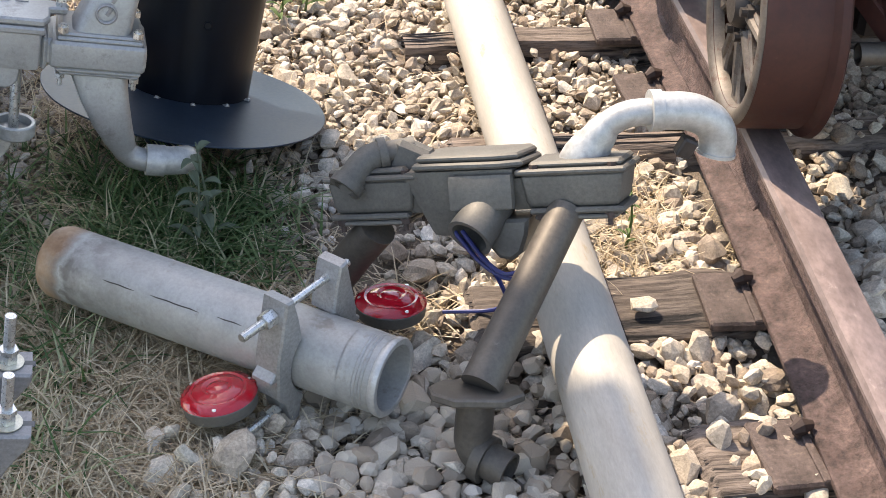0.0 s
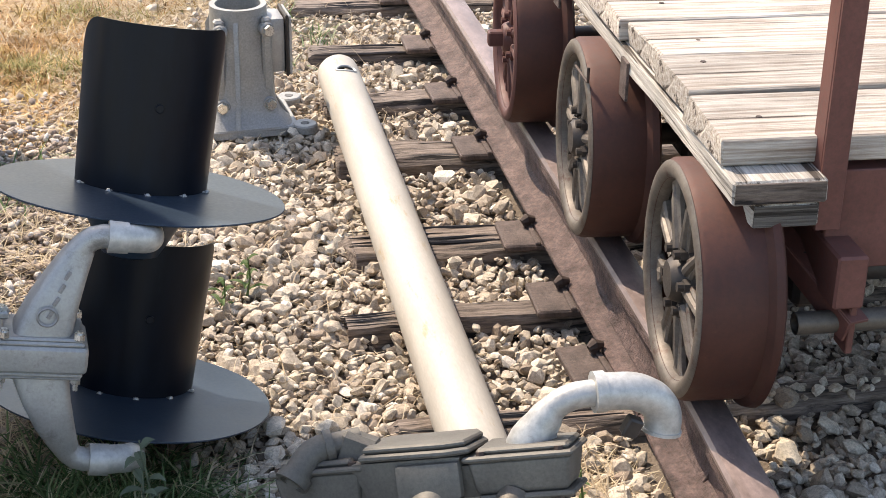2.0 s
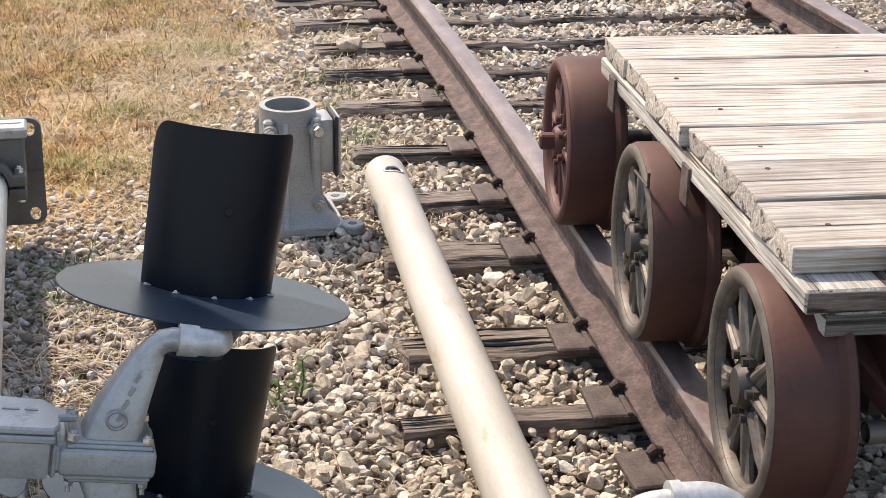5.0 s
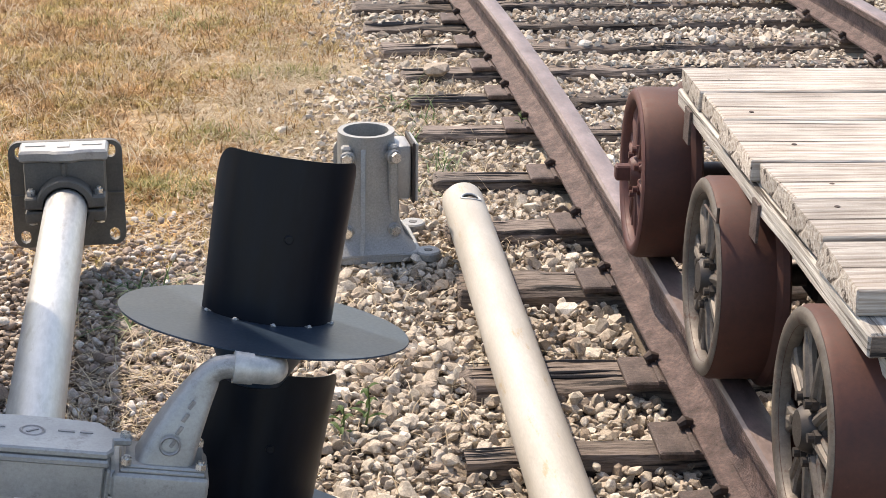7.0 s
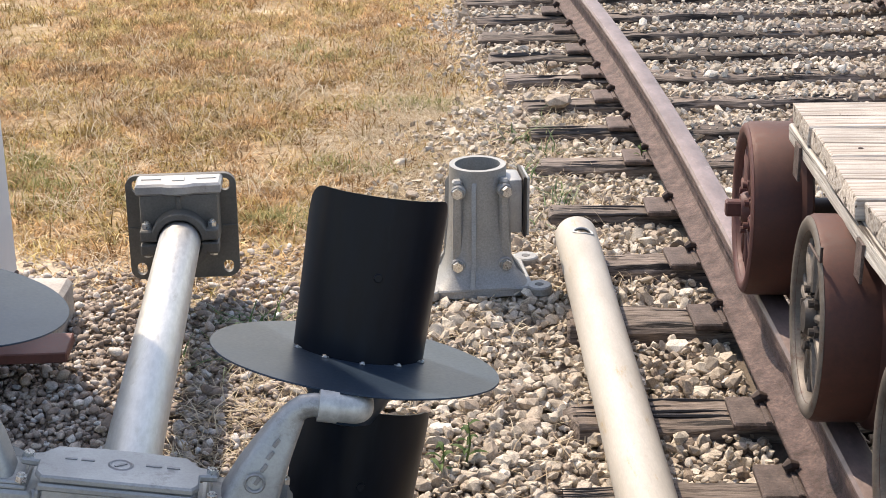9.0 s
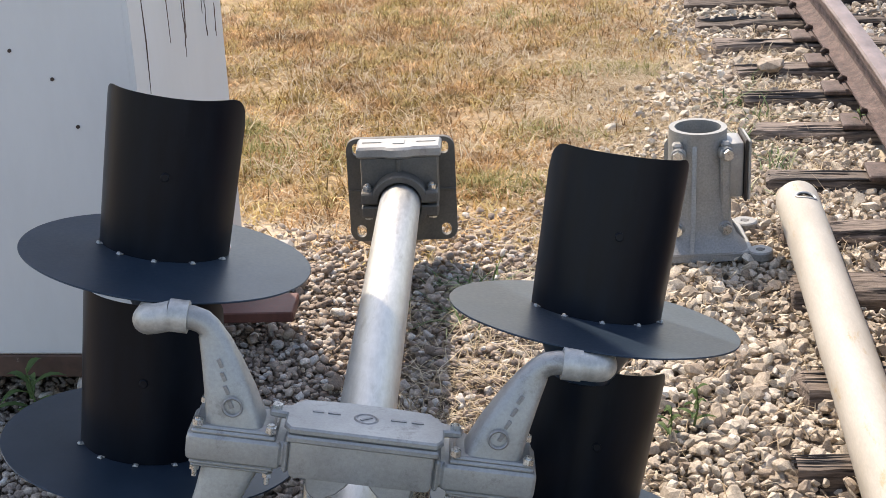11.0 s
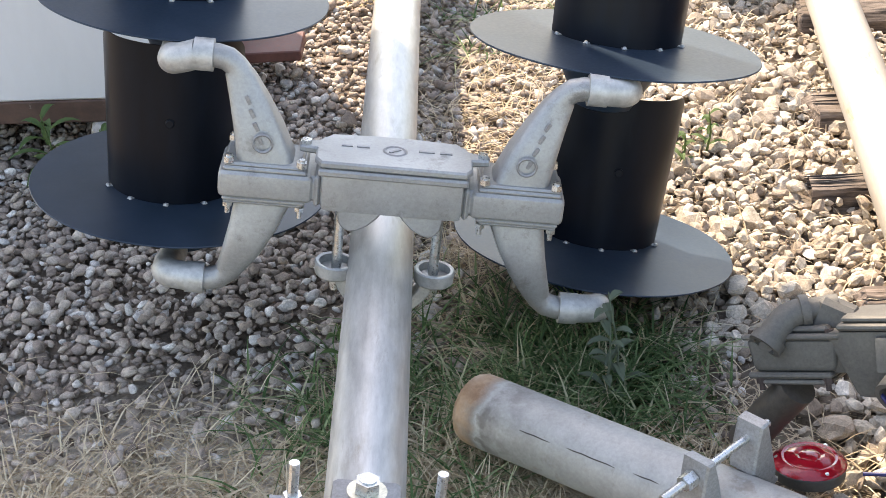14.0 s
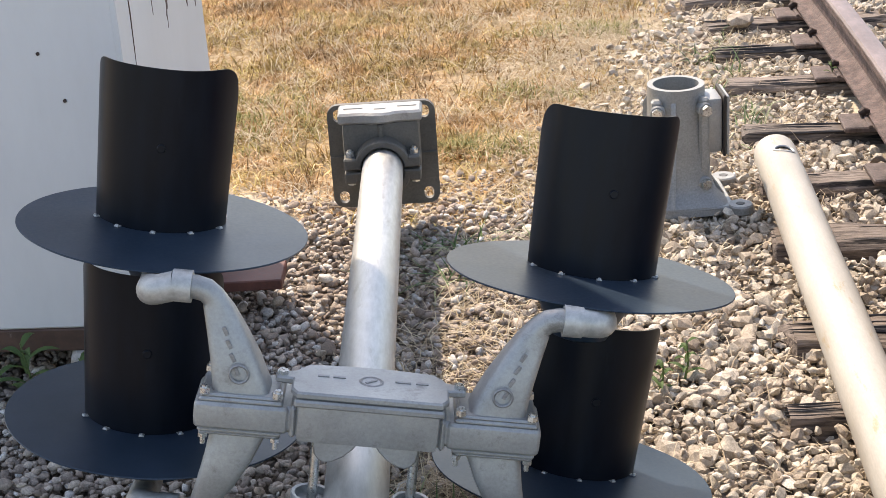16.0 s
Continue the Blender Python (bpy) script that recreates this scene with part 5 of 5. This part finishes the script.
    slab(bm, 0.117, -0.01, 0.225, 0.008, 0.118, 0.168, 0.003)
    part("gasket", bm, dark_steel, ob, "black rubber gasket")
    bm = bmesh.new()
    slab(bm, 0.125, -0.01, 0.225, 0.009, 0.112, 0.162, 0.003)
    part("door", bm, cast_alu, ob)
    return ob


old_ped = surface("grey_cast_pedestal", (0.28, 0.28, 0.27), (0.37, 0.37, 0.355), (0.24, 0.23, 0.22), 200, 8, (0.45, 0.65), 0.4, 0.35, 0.0012)
pedestal()

# ---- the white equipment cabinet ----
cab = thing("equipment_cabinet", "dirty white metal equipment cabinet with a rusty skirt on blocks", "cabinet", pose(-2.36, 3.245, 0.068))
part("body", box(0, 0, 1.75, 1.06, 0.75, 3.40, 0.006), white_paint, cab)
part("skirt", box(0, 0, 0.025, 1.064, 0.754, 0.052, 0.003), rust_skirt, cab, "flaking rusty skirt")
part("corner_trim", box(0.524, -0.369, 1.75, 0.014, 0.014, 3.38, 0.003), white_paint, cab)
for x_, z_ in ((0.40, 0.56), (0.28, 0.72), (0.36, 0.66)):
    part("screw", bolt(aim((x_, -0.375, z_), (0, -1, 0)), r=0.0042, h=0.003), spike_mat, cab)
# flaked paint runs down the side
for k, (y_, z0_, z1_) in enumerate(((-0.10, 0.66, 1.5), (0.02, 0.60, 0.74), (0.035, 0.64, 1.3), (0.19, 0.66, 1.4), (0.215, 0.60, 0.70), (0.30, 0.58, 0.66), (-0.28, 0.60, 1.6))):
    rnd = random.Random(k + 70)
    n_ = 9
    bm = pipe([(0.5305, y_ + rnd.uniform(-0.004, 0.004), z0_ + (z1_ - z0_) * i / n_) for i in range(n_ + 1)], [0.0006] + [rnd.uniform(0.0006, 0.0022) for _ in range(n_ - 1)] + [0.0008], 6)
    part("paint_run", bm, rust_skirt, cab, "dark flaked paint run")
part("roof", box(0, 0, 3.47, 1.10, 0.79, 0.05, 0.008), white_paint, cab)
for k, (x_, y_) in enumerate(((-1.80, 3.60), (-2.0, 2.95), (-2.8, 2.95), (-2.8, 3.55))):
    bm = bmesh.new()
    slab(bm, 0, 0, 0, 0.17 if k == 0 else 0.10, 0.20, 0.112, 0.012)
    for v in bm.verts:
        v.co += Vector((1, 1, 0)) * 0.006 * noise.noise(v.co * 20 + Vector((k, 0, 0)))
    ob = new("concrete_block", finish(bm, concrete))
    ob.matrix_basis = pose(x_, y_, 0.011, 0, 0, 12 * k)
    tagged(ob, "rough concrete block propping up the cabinet", "block", "blocks under the cabinet")
bm = box(0, 0, 0, 0.50, 0.12, 0.026, 0.003)
ob = new("timber_board", finish(bm, frame_rust))
ob.matrix_basis = pose(-1.886, 3.284, 0.045, 0, 0, 3)
tagged(ob, "flat red-brown board under the cabinet's edge", "board")


# ---- stones ----
def rock_template(k, n_pts, flat, round_):
    rnd = random.Random(900 + k)
    bm = bmesh.new()
    if round_:
        bmesh.ops.create_icosphere(bm, subdivisions=2, radius=1.0)
        s = Vector((1.0, rnd.uniform(0.6, 0.9), rnd.uniform(0.38, 0.6)))
        for v in bm.verts:
            d = 1 + 0.42 * noise.noise(v.co * 1.5 + Vector((k * 3.7, 0, 0)))
            v.co = Vector((v.co.x * s.x, v.co.y * s.y, v.co.z * s.z)) * d
    else:
        for _ in range(n_pts):
            d = Vector((rnd.gauss(0, 1), rnd.gauss(0, 1), rnd.gauss(0, 1))).normalized()
            bm.verts.new((d.x * rnd.uniform(0.85, 1.1), d.y * rnd.uniform(0.65, 0.85), d.z * flat * rnd.uniform(0.85, 1.05)))
        r = bmesh.ops.convex_hull(bm, input=bm.verts)
        bmesh.ops.delete(bm, geom=[g for g in r["geom_interior"] if isinstance(g, bmesh.types.BMVert)], context="VERTS")
    bmesh.ops.triangulate(bm, faces=bm.faces)
    bmesh.ops.recalc_face_normals(bm, faces=bm.faces)
    bm.verts.index_update()
    v = np.array([x.co[:] for x in bm.verts])
    f = np.array([[q.index for q in x.verts] for x in bm.faces])
    bm.free()
    return v, f


ANG = [rock_template(k, 26, 0.54, False) for k in range(12)] + [rock_template(k + 120, 0, 0.5, True) for k in range(5)]
LOWP = [rock_template(k + 20, 12, 0.6, False) for k in range(8)]
RND = [rock_template(k + 40, 0, 0.5, True) for k in range(6)] + [rock_template(k + 60, 20, 0.55, False) for k in range(8)]
rs = np.random.RandomState(4)


def rot_mats(n, tilt):
    a, b, c = rs.uniform(0, math.tau, n), rs.normal(0, tilt, n), rs.normal(0, tilt, n)
    ca, sa, cb, sb, cc, sc = np.cos(a), np.sin(a), np.cos(b), np.sin(b), np.cos(c), np.sin(c)
    R = np.empty((n, 3, 3))
    R[:, 0] = np.stack([ca * cb, ca * sb * sc - sa * cc, ca * sb * cc + sa * sc], 1)
    R[:, 1] = np.stack([sa * cb, sa * sb * sc + ca * cc, sa * sb * cc - ca * sc], 1)
    R[:, 2] = np.stack([-sb, cb * sc, cb * cc], 1)
    return R


def big_mesh(name, vs, fs, material, label, category, smooth=False):
    V, F = np.concatenate(vs), np.concatenate(fs)
    me = bpy.data.meshes.new(name)
    k = F.shape[1]
    me.vertices.add(len(V)); me.vertices.foreach_set("co", V.astype(np.float32).ravel())
    me.loops.add(F.size); me.loops.foreach_set("vertex_index", F.astype(np.int32).ravel())
    me.polygons.add(len(F)); me.polygons.foreach_set("loop_start", np.arange(0, F.size, k, dtype=np.int32))
    me.polygons.foreach_set("use_smooth", np.full(len(F), smooth))
    me.update(calc_edges=True)
    me.materials.append(material)
    return tagged(new(name, me), label, category, kind="stuff")


def jitter_grid(x0, x1, y0, y1, step):
    gx, gy = np.meshgrid(np.arange(x0, x1, step), np.arange(y0, y1, step * 0.9))
    gx = gx + (np.arange(gx.shape[0]) % 2)[:, None] * step / 2
    n = gx.size
    return gx.ravel() + rs.uniform(-0.42, 0.42, n) * step, gy.ravel() + rs.uniform(-0.42, 0.42, n) * step


def on_tie(x, y, r):
    hit = np.zeros(len(x), bool)
    sh = -0.0115 * np.maximum(0, y - 4.0) ** 2
    for ty, tl, tw in zip(TIES, TIE_LEFT, TIE_W):
        hit |= (np.abs(y - ty) < tw * 0.45 + r * 0.2) & (x > tl + sh - 0.2 * r)
    return hit


def clear_of_track(x, y, r):
    ok = np.ones(len(x), bool)
    sh = -0.0115 * np.maximum(0, y - 4.0) ** 2
    for ty, tl, tw in zip(TIES, TIE_LEFT, TIE_W):
        ok &= ~((np.abs(y - ty) < tw * 0.42 + r * 0.2) & (x > tl + sh - 0.2 * r) & (x < 1.92 + sh))
    for rx in (0, 1.5):
        ok &= ~(np.abs(x - sh - rx) < 0.055 + r * 0.8)
    return ok


def turf_edge(x, y):
    """Above zero where turf takes over from gravel."""
    wob = 0.12 * np.sin(3.1 * x + 1.7 * y) + 0.08 * np.sin(7.3 * y - 4.1 * x)
    return np.minimum(-0.68 - 0.05 * (4.5 - np.minimum(y, 7)) - x, y - 3.98) + wob


def scatter(x, y, r, templates, z, tilt=0.35):
    vs, fs, off = [], [], 0
    which = rs.randint(0, len(templates), len(x))
    for k, (tv, tf) in enumerate(templates):
        s = which == k
        n = int(s.sum())
        if not n:
            continue
        R = rot_mats(n, tilt)
        P = np.einsum("nij,vj->nvi", R, tv) * r[s][:, None, None] + np.stack([x[s], y[s], z[s]], 1)[:, None, :]
        vs.append(P.reshape(-1, 3))
        fs.append((tf[None] + (np.arange(n) * len(tv))[:, None, None]).reshape(-1, 3) + off)
        off += n * len(tv)
    return vs, fs


def in_single(x, y):
    return (x > -0.78) & (x < -0.30) & (y > 1.18) & (y < 1.62)


allv, allf, off = [], [], 0
for step, lift, tmpl, x1_, y0_, y1_ in ((0.042, -0.040, LOWP, 2.2, -1.5, 1.0), (0.0235, -0.044, LOWP, 2.2, 1.0, 7.6), (0.0235, -0.031, ANG, 0.4, 1.0, 2.0), (0.0205, -0.034, ANG, 1.5, 2.0, 3.3), (0.0205, -0.035, LOWP + ANG[:3], 2.2, 3.3, 7.6)):
    x, y = jitter_grid(-1.12, x1_, y0_, y1_, step)
    r = np.clip(rs.lognormal(math.log(0.0126), 0.36, len(x)), 0.006, 0.031)
    r = np.where(y < 2.0, r * 1.28, r)
    perch = on_tie(x, y, r) & ((x > 0.10) | ((y > 6.15) & (x < -0.1)) | ((y < 1.5) & (np.abs(x) > 0.1))) & (np.abs(x - 1.5) > 0.10) & (rs.uniform(0, 1, len(x)) < np.where(y < 2.5, 0.75, 0.6)) & (lift > -0.04)
    keep = (clear_of_track(x, y, r) | perch) & (x > -1.05 + 0.1 * np.sin(5 * y) + rs.normal(0, 0.06, len(x))) & (turf_edge(x, y) < rs.normal(0.05, 0.12, len(x)))
    keep &= ~((x < -0.50) & (y < 2.1) & (y > 1.62) & (rs.uniform(0, 1, len(x)) < np.clip((-0.50 - x) * 6, 0, 1)))
    keep &= ~((lift > -0.04) & (in_single(x, y) | (rs.uniform(0, 1, len(x)) < 0.12)))
    x, y, r, perch = x[keep], y[keep], r[keep], perch[keep]
    v, f = scatter(x, y, r, tmpl, lift + rs.normal(0, 0.007, len(x)) + (r - 0.02) * 0.3 + perch * 0.034, 0.55)
    allv += v
    allf += [q + off for q in f]
    off += sum(len(q) for q in v)
big_mesh("ballast", allv, allf, ballast_mat, "pale angular crushed limestone ballast along the track", "ballast")

allv, allf, off = [], [], 0
for step, lift, tmpl in ((0.023, -0.046, LOWP), (0.0178, -0.038, RND)):
    x, y = jitter_grid(-2.9, -0.72, 1.2, 4.3, step)
    r = np.clip(rs.lognormal(math.log(0.0106), 0.30, len(x)), 0.006, 0.021)
    keep = (turf_edge(x, y) < rs.normal(0.02, 0.1, len(x)))
    right = -1.03 + 0.1 * np.sin(5 * y) + rs.normal(0, 0.07, len(x))
    keep &= (x < right) | ((y < 2.1) & (x < -0.52 + rs.normal(0, 0.05, len(x))) & (y > 1.60))
    straw = np.exp(-(((x + 1.60) / 0.62) ** 2 + ((y - 1.50) / 0.42) ** 2)) * 1.3 + np.exp(-(((x + 1.0) / 0.25) ** 2 + ((y - 1.75) / 0.55) ** 2))
    keep &= rs.uniform(0, 1, len(x)) > straw * 1.1
    keep &= ~((lift > -0.04) & (rs.uniform(0, 1, len(x)) < 0.12))
    x, y, r = x[keep], y[keep], r[keep]
    v, f = scatter(x, y, r, tmpl, lift + rs.normal(0, 0.006, len(x)) + (r - 0.017) * 0.3, 0.4)
    allv += v
    allf += [q + off for q in f]
    off += sum(len(q) for q in v)
big_mesh("river_gravel", allv, allf, gravel_mat, "grey brown rounded river gravel around the fallen signal", "gravel", True)


# ---- grass ----
def blades(x, y, h, lean, width, z=None, segs=3, curl=0.5):
    n = len(x)
    a = rs.uniform(0, math.tau, n)
    ln = lean * rs.uniform(0.3, 1.5, n)
    dirx, diry = np.cos(a), np.sin(a)
    wx, wy = -diry, dirx
    z0 = np.full(n, -0.056) if z is None else z
    V = np.empty((n, segs * 2 + 1, 3))
    for s in range(segs + 1):
        t = s / segs
        px = x + dirx * h * ln * t ** (1 + curl)
        py = y + diry * h * ln * t ** (1 + curl)
        pz = z0 + h * t * np.sqrt(np.clip(1 - (ln * 0.55 * t) ** 2, 0.08, 1))
        w = width * (1 - t ** 1.6) * 0.5
        if s < segs:
            V[:, s * 2] = np.stack([px - wx * w, py - wy * w, pz], 1)
            V[:, s * 2 + 1] = np.stack([px + wx * w, py + wy * w, pz], 1)
        else:
            V[:, segs * 2] = np.stack([px, py, pz], 1)
    F = []
    for s in range(segs - 1):
        b0 = s * 2
        F += [(b0, b0 + 1, b0 + 3), (b0, b0 + 3, b0 + 2)]
    F.append(((segs - 1) * 2, (segs - 1) * 2 + 1, segs * 2))
    F = (np.array(F)[None] + (np.arange(n) * (segs * 2 + 1))[:, None, None]).reshape(-1, 3)
    return [V.reshape(-1, 3)], [F]


def clumps(n, cx, cy, sx, sy, per, spread):
    gx, gy = rs.normal(cx, sx, n), rs.normal(cy, sy, n)
    return np.repeat(gx, per) + rs.normal(0, spread, n * per), np.repeat(gy, per) + rs.normal(0, spread, n * per)


# the dry field
x, y = rs.uniform(-4.6, -0.3, 230000), rs.uniform(3.7, 8.6, 230000)
dens = np.clip(turf_edge(x, y) * 2.2 + 0.30, 0, 1) * (0.5 + 0.5 * np.sin(x * 4.7 + np.sin(y * 2.9) * 2) * np.sin(y * 4.1 + 1.1 + np.sin(x * 3.3)))
k = rs.uniform(0, 1, len(x)) < np.clip(dens, 0, 1) * 0.95
x, y = x[k], y[k]
big_mesh("dry_grass", *blades(x, y, rs.uniform(0.012, 0.050, len(x)), 1.7, 0.0056, segs=3), field_mat, "short golden dry grass of the field", "grass")
gx, gy = np.concatenate([np.stack(clumps(n_, cx, cy, sx_, sy_, 22, 0.03), 0) for n_, cx, cy, sx_, sy_ in
                         ((46, -2.25, 5.05, 0.20, 0.10), (30, -1.30, 4.42, 0.16, 0.05), (26, -0.86, 5.75, 0.12, 0.06), (22, -1.95, 4.75, 0.2, 0.12), (26, -1.2, 6.6, 0.3, 0.12), (16, -1.02, 4.95, 0.12, 0.05))], 1)
big_mesh("green_turf", *blades(gx, gy, rs.uniform(0.02, 0.055, len(gx)), 1.2, 0.005, segs=3), yellow_green, "sparse green tufts in the dry field", "grass")

xb, yb = clumps(620, -1.9, 5.9, 1.0, 1.2, 34, 0.045)
okb = turf_edge(xb, yb) > 0.12
big_mesh("brown_turf", *blades(xb[okb], yb[okb], rs.uniform(0.02, 0.062, int(okb.sum())), 1.4, 0.0055, segs=3), brown_turf, "darker brown clumps of mown turf", "grass")

# straw by the mast's near end and among stones
x1, y1 = clumps(70, -1.50, 1.78, 0.38, 0.10, 14, 0.045)
x2, y2 = clumps(230, -1.06, 1.62, 0.14, 0.26, 22, 0.035)
x3, y3 = clumps(60, -1.22, 2.75, 0.07, 0.45, 16, 0.03)
x4, y4 = clumps(30, -0.26, 1.95, 0.05, 0.10, 18, 0.03)
x5, y5 = rs.uniform(-1.2, -0.35, 900), rs.uniform(2.2, 5.5, 900)
x6, y6 = clumps(70, -0.30, 5.3, 0.06, 0.6, 14, 0.04)
x7, y7 = clumps(240, -1.9, 5.4, 0.9, 1.0, 22, 0.05)
ok7 = turf_edge(x7, y7) > -0.1
X, Y = np.concatenate([x1, x2, x3, x4, x5, x6, x7[ok7]]), np.concatenate([y1, y2, y3, y4, y5, y6, y7[ok7]])
k = (Y > 1.0) & (np.abs(X + 1.27) > 0.0)
X, Y = X[k], Y[k]
sv, sf = blades(X, Y, rs.uniform(0.025, 0.075, len(X)), 2.2, 0.0030, rs.uniform(-0.056, -0.03, len(X)), 3, 0.3)
# fine flattened litter on the bare soil
lx1, ly1 = clumps(520, -1.58, 1.60, 0.40, 0.19, 14, 0.05)
lx2, ly2 = clumps(650, -1.02, 1.62, 0.16, 0.24, 14, 0.04)
lx3, ly3 = clumps(1500, -0.82, 5.2, 0.20, 0.95, 13, 0.06)
lx4, ly4 = clumps(160, -1.20, 2.7, 0.10, 0.45, 12, 0.04)
lx6, ly6 = clumps(150, -0.20, 1.93, 0.06, 0.09, 12, 0.03)
LX, LY = np.concatenate([lx1, lx2, lx3, lx4, lx6]), np.concatenate([ly1, ly2, ly3, ly4, ly6])
lv, lf = blades(LX, LY, rs.uniform(0.010, 0.027, len(LX)), 3.0, 0.0034, rs.uniform(-0.054, -0.034, len(LX)), 2, 0.1)
big_mesh("straw", sv + lv, [sf[0], lf[0] + len(sv[0])], straw_mat, "trampled dry straw between the stones", "straw")

# green grass under the lower lamp
x1, y1 = clumps(140, -1.02, 2.03, 0.105, 0.105, 16, 0.026)
x2, y2 = clumps(26, -1.16, 1.78, 0.07, 0.20, 14, 0.026)
x3, y3 = clumps(22, -1.38, 1.95, 0.07, 0.10, 10, 0.03)
x4, y4 = clumps(8, -1.2, 3.55, 0.09, 0.10, 10, 0.03)
x5, y5 = clumps(14, -0.42, 5.0, 0.05, 0.4, 10, 0.02)
X, Y = np.concatenate([x1, x2, x3, x4, x5]), np.concatenate([y1, y2, y3, y4, y5])
big_mesh("green_grass", *blades(X, Y, rs.uniform(0.04, 0.115, len(X)), 1.5, 0.0064, None, 4, 0.8), green_mat, "tufted green grass beside the mast", "grass")


# ---- weeds ----
def leaf(bm, p, d, ln, w, droop):
    d = Vector(d).normalized()
    side_ = d.cross(Vector((0, 0, 1))).normalized()
    rows_ = []
    for s in range(6):
        t = s / 5
        c = Vector(p) + d * ln * t + Vector((0, 0, -droop * ln * t * t))
        ww = w * math.sin(math.pi * (0.08 + 0.9 * t)) * 0.5
        rows_.append((bm.verts.new(c - side_ * ww + Vector((0, 0, ww * 0.5))), bm.verts.new(c), bm.verts.new(c + side_ * ww + Vector((0, 0, ww * 0.5)))))
    for a, b2 in zip(rows_, rows_[1:]):
        bm.faces.new((a[0], a[1], b2[1], b2[0])); bm.faces.new((a[1], a[2], b2[2], b2[1]))


def weed(x, y, h, n, ln, w, mat, label, seed):
    rnd = random.Random(seed)
    ob = thing("weed", label, "weed", pose(x, y, -0.04))
    st = bmesh.new()
    top = Vector((rnd.uniform(-0.02, 0.02), rnd.uniform(-0.02, 0.02), h))
    tube(st, [(0, 0, 0), top * 0.5 + Vector((0.006, 0, 0)), top], [0.003, 0.0024, 0.0012], 6)
    part("stem", st, mat, ob)
    for k in range(n):
        lb = bmesh.new()
        t = 0.15 + 0.85 * k / n
        a = k * 2.4 + rnd.uniform(-0.3, 0.3)
        leaf(lb, (0, 0, 0), (math.cos(a), math.sin(a), 0.55 + t * 0.5), ln * (1.1 - 0.5 * t) * rnd.uniform(0.8, 1.2), w, 0.5)
        part("leaf", lb, mat, ob, m=Matrix.Translation(top * t))
    return ob


weed(-0.925, 1.985, 0.20, 9, 0.075, 0.018, sage_mat, "grey-green leafy weed under the lamp disc", 1)
weed(-0.955, 1.96, 0.15, 7, 0.06, 0.016, sage_mat, "grey-green leafy weed in the grass", 2)
weed(-2.10, 2.78, 0.17, 12, 0.13, 0.02, leaf_mat, "green narrow-leaved weed under the cabinet's edge", 3)
weed(-1.98, 2.80, 0.13, 9, 0.11, 0.018, leaf_mat, "green narrow-leaved weed beside the block", 4)
weed(-0.72, 2.86, 0.09, 9, 0.05, 0.012, leaf_mat, "small pale green weed in the ballast", 5)
weed(-0.78, 2.80, 0.07, 8, 0.05, 0.011, leaf_mat, "small pale green weed between stones", 6)
weed(-0.235, 1.93, 0.14, 8, 0.03, 0.008, leaf_mat, "dry thin weed beside the rail", 7)
weed(-1.38, 2.02, 0.12, 9, 0.06, 0.014, leaf_mat, "green weed beside the mast", 8)
weed(-0.10, 4.86, 0.10, 8, 0.04, 0.010, leaf_mat, "small green weed growing by the rail", 9)

# lone stones
LONE = [(-0.262, 1.71, 0.014, 0.024), (-0.31, 5.56, 0.02, 0.06), (-0.97, 4.30, -0.02, 0.045), (-1.66, 1.60, -0.036, 0.022), (-1.93, 1.58, -0.038, 0.019)]
for k, (x_, y_, z_, r_) in enumerate(LONE):
    tv, tf = ANG[k]
    me = bpy.data.meshes.new("rock")
    me.from_pydata([tuple(v * r_) for v in tv], [], tf.tolist())
    me.materials.append(gravel_single if k > 2 else ballast_single)
    ob = new("rock", me)
    ob.matrix_basis = pose(x_, y_, z_, 0, 0, 40 * k)
    tagged(ob, ("lone rough stone lying on a tie", "pale stone resting on a tie end", "grey stone in the dry grass", "dark stone in the straw", "pale stone in the straw")[k], "rock")

# stones nearest to the walker, one by one
meshes = []
for tv, tf in [rock_template(k + 80, 30, 0.66, False) for k in range(16)]:
    me = bpy.data.meshes.new("stone")
    me.from_pydata([tuple(v) for v in tv], [], tf.tolist())
    me.materials.append(ballast_single)
    meshes.append(me)
x, y = jitter_grid(-0.78, -0.30, 1.18, 1.62, 0.030)
r = np.clip(rs.lognormal(math.log(0.0190), 0.30, len(x)), 0.011, 0.034)
keep = clear_of_track(x, y, r)
x, y, r = x[keep][:300], y[keep][:300], r[keep][:300]
for k in range(len(x)):
    ob = new("stone", meshes[k % len(meshes)])
    ob.parent = ground
    ob.matrix_basis = Matrix.LocRotScale((x[k], y[k], -0.030 + rs.normal(0, 0.004)), Euler((rs.normal(0, 0.35), rs.normal(0, 0.35), rs.uniform(0, 6.28))), (r[k],) * 3)
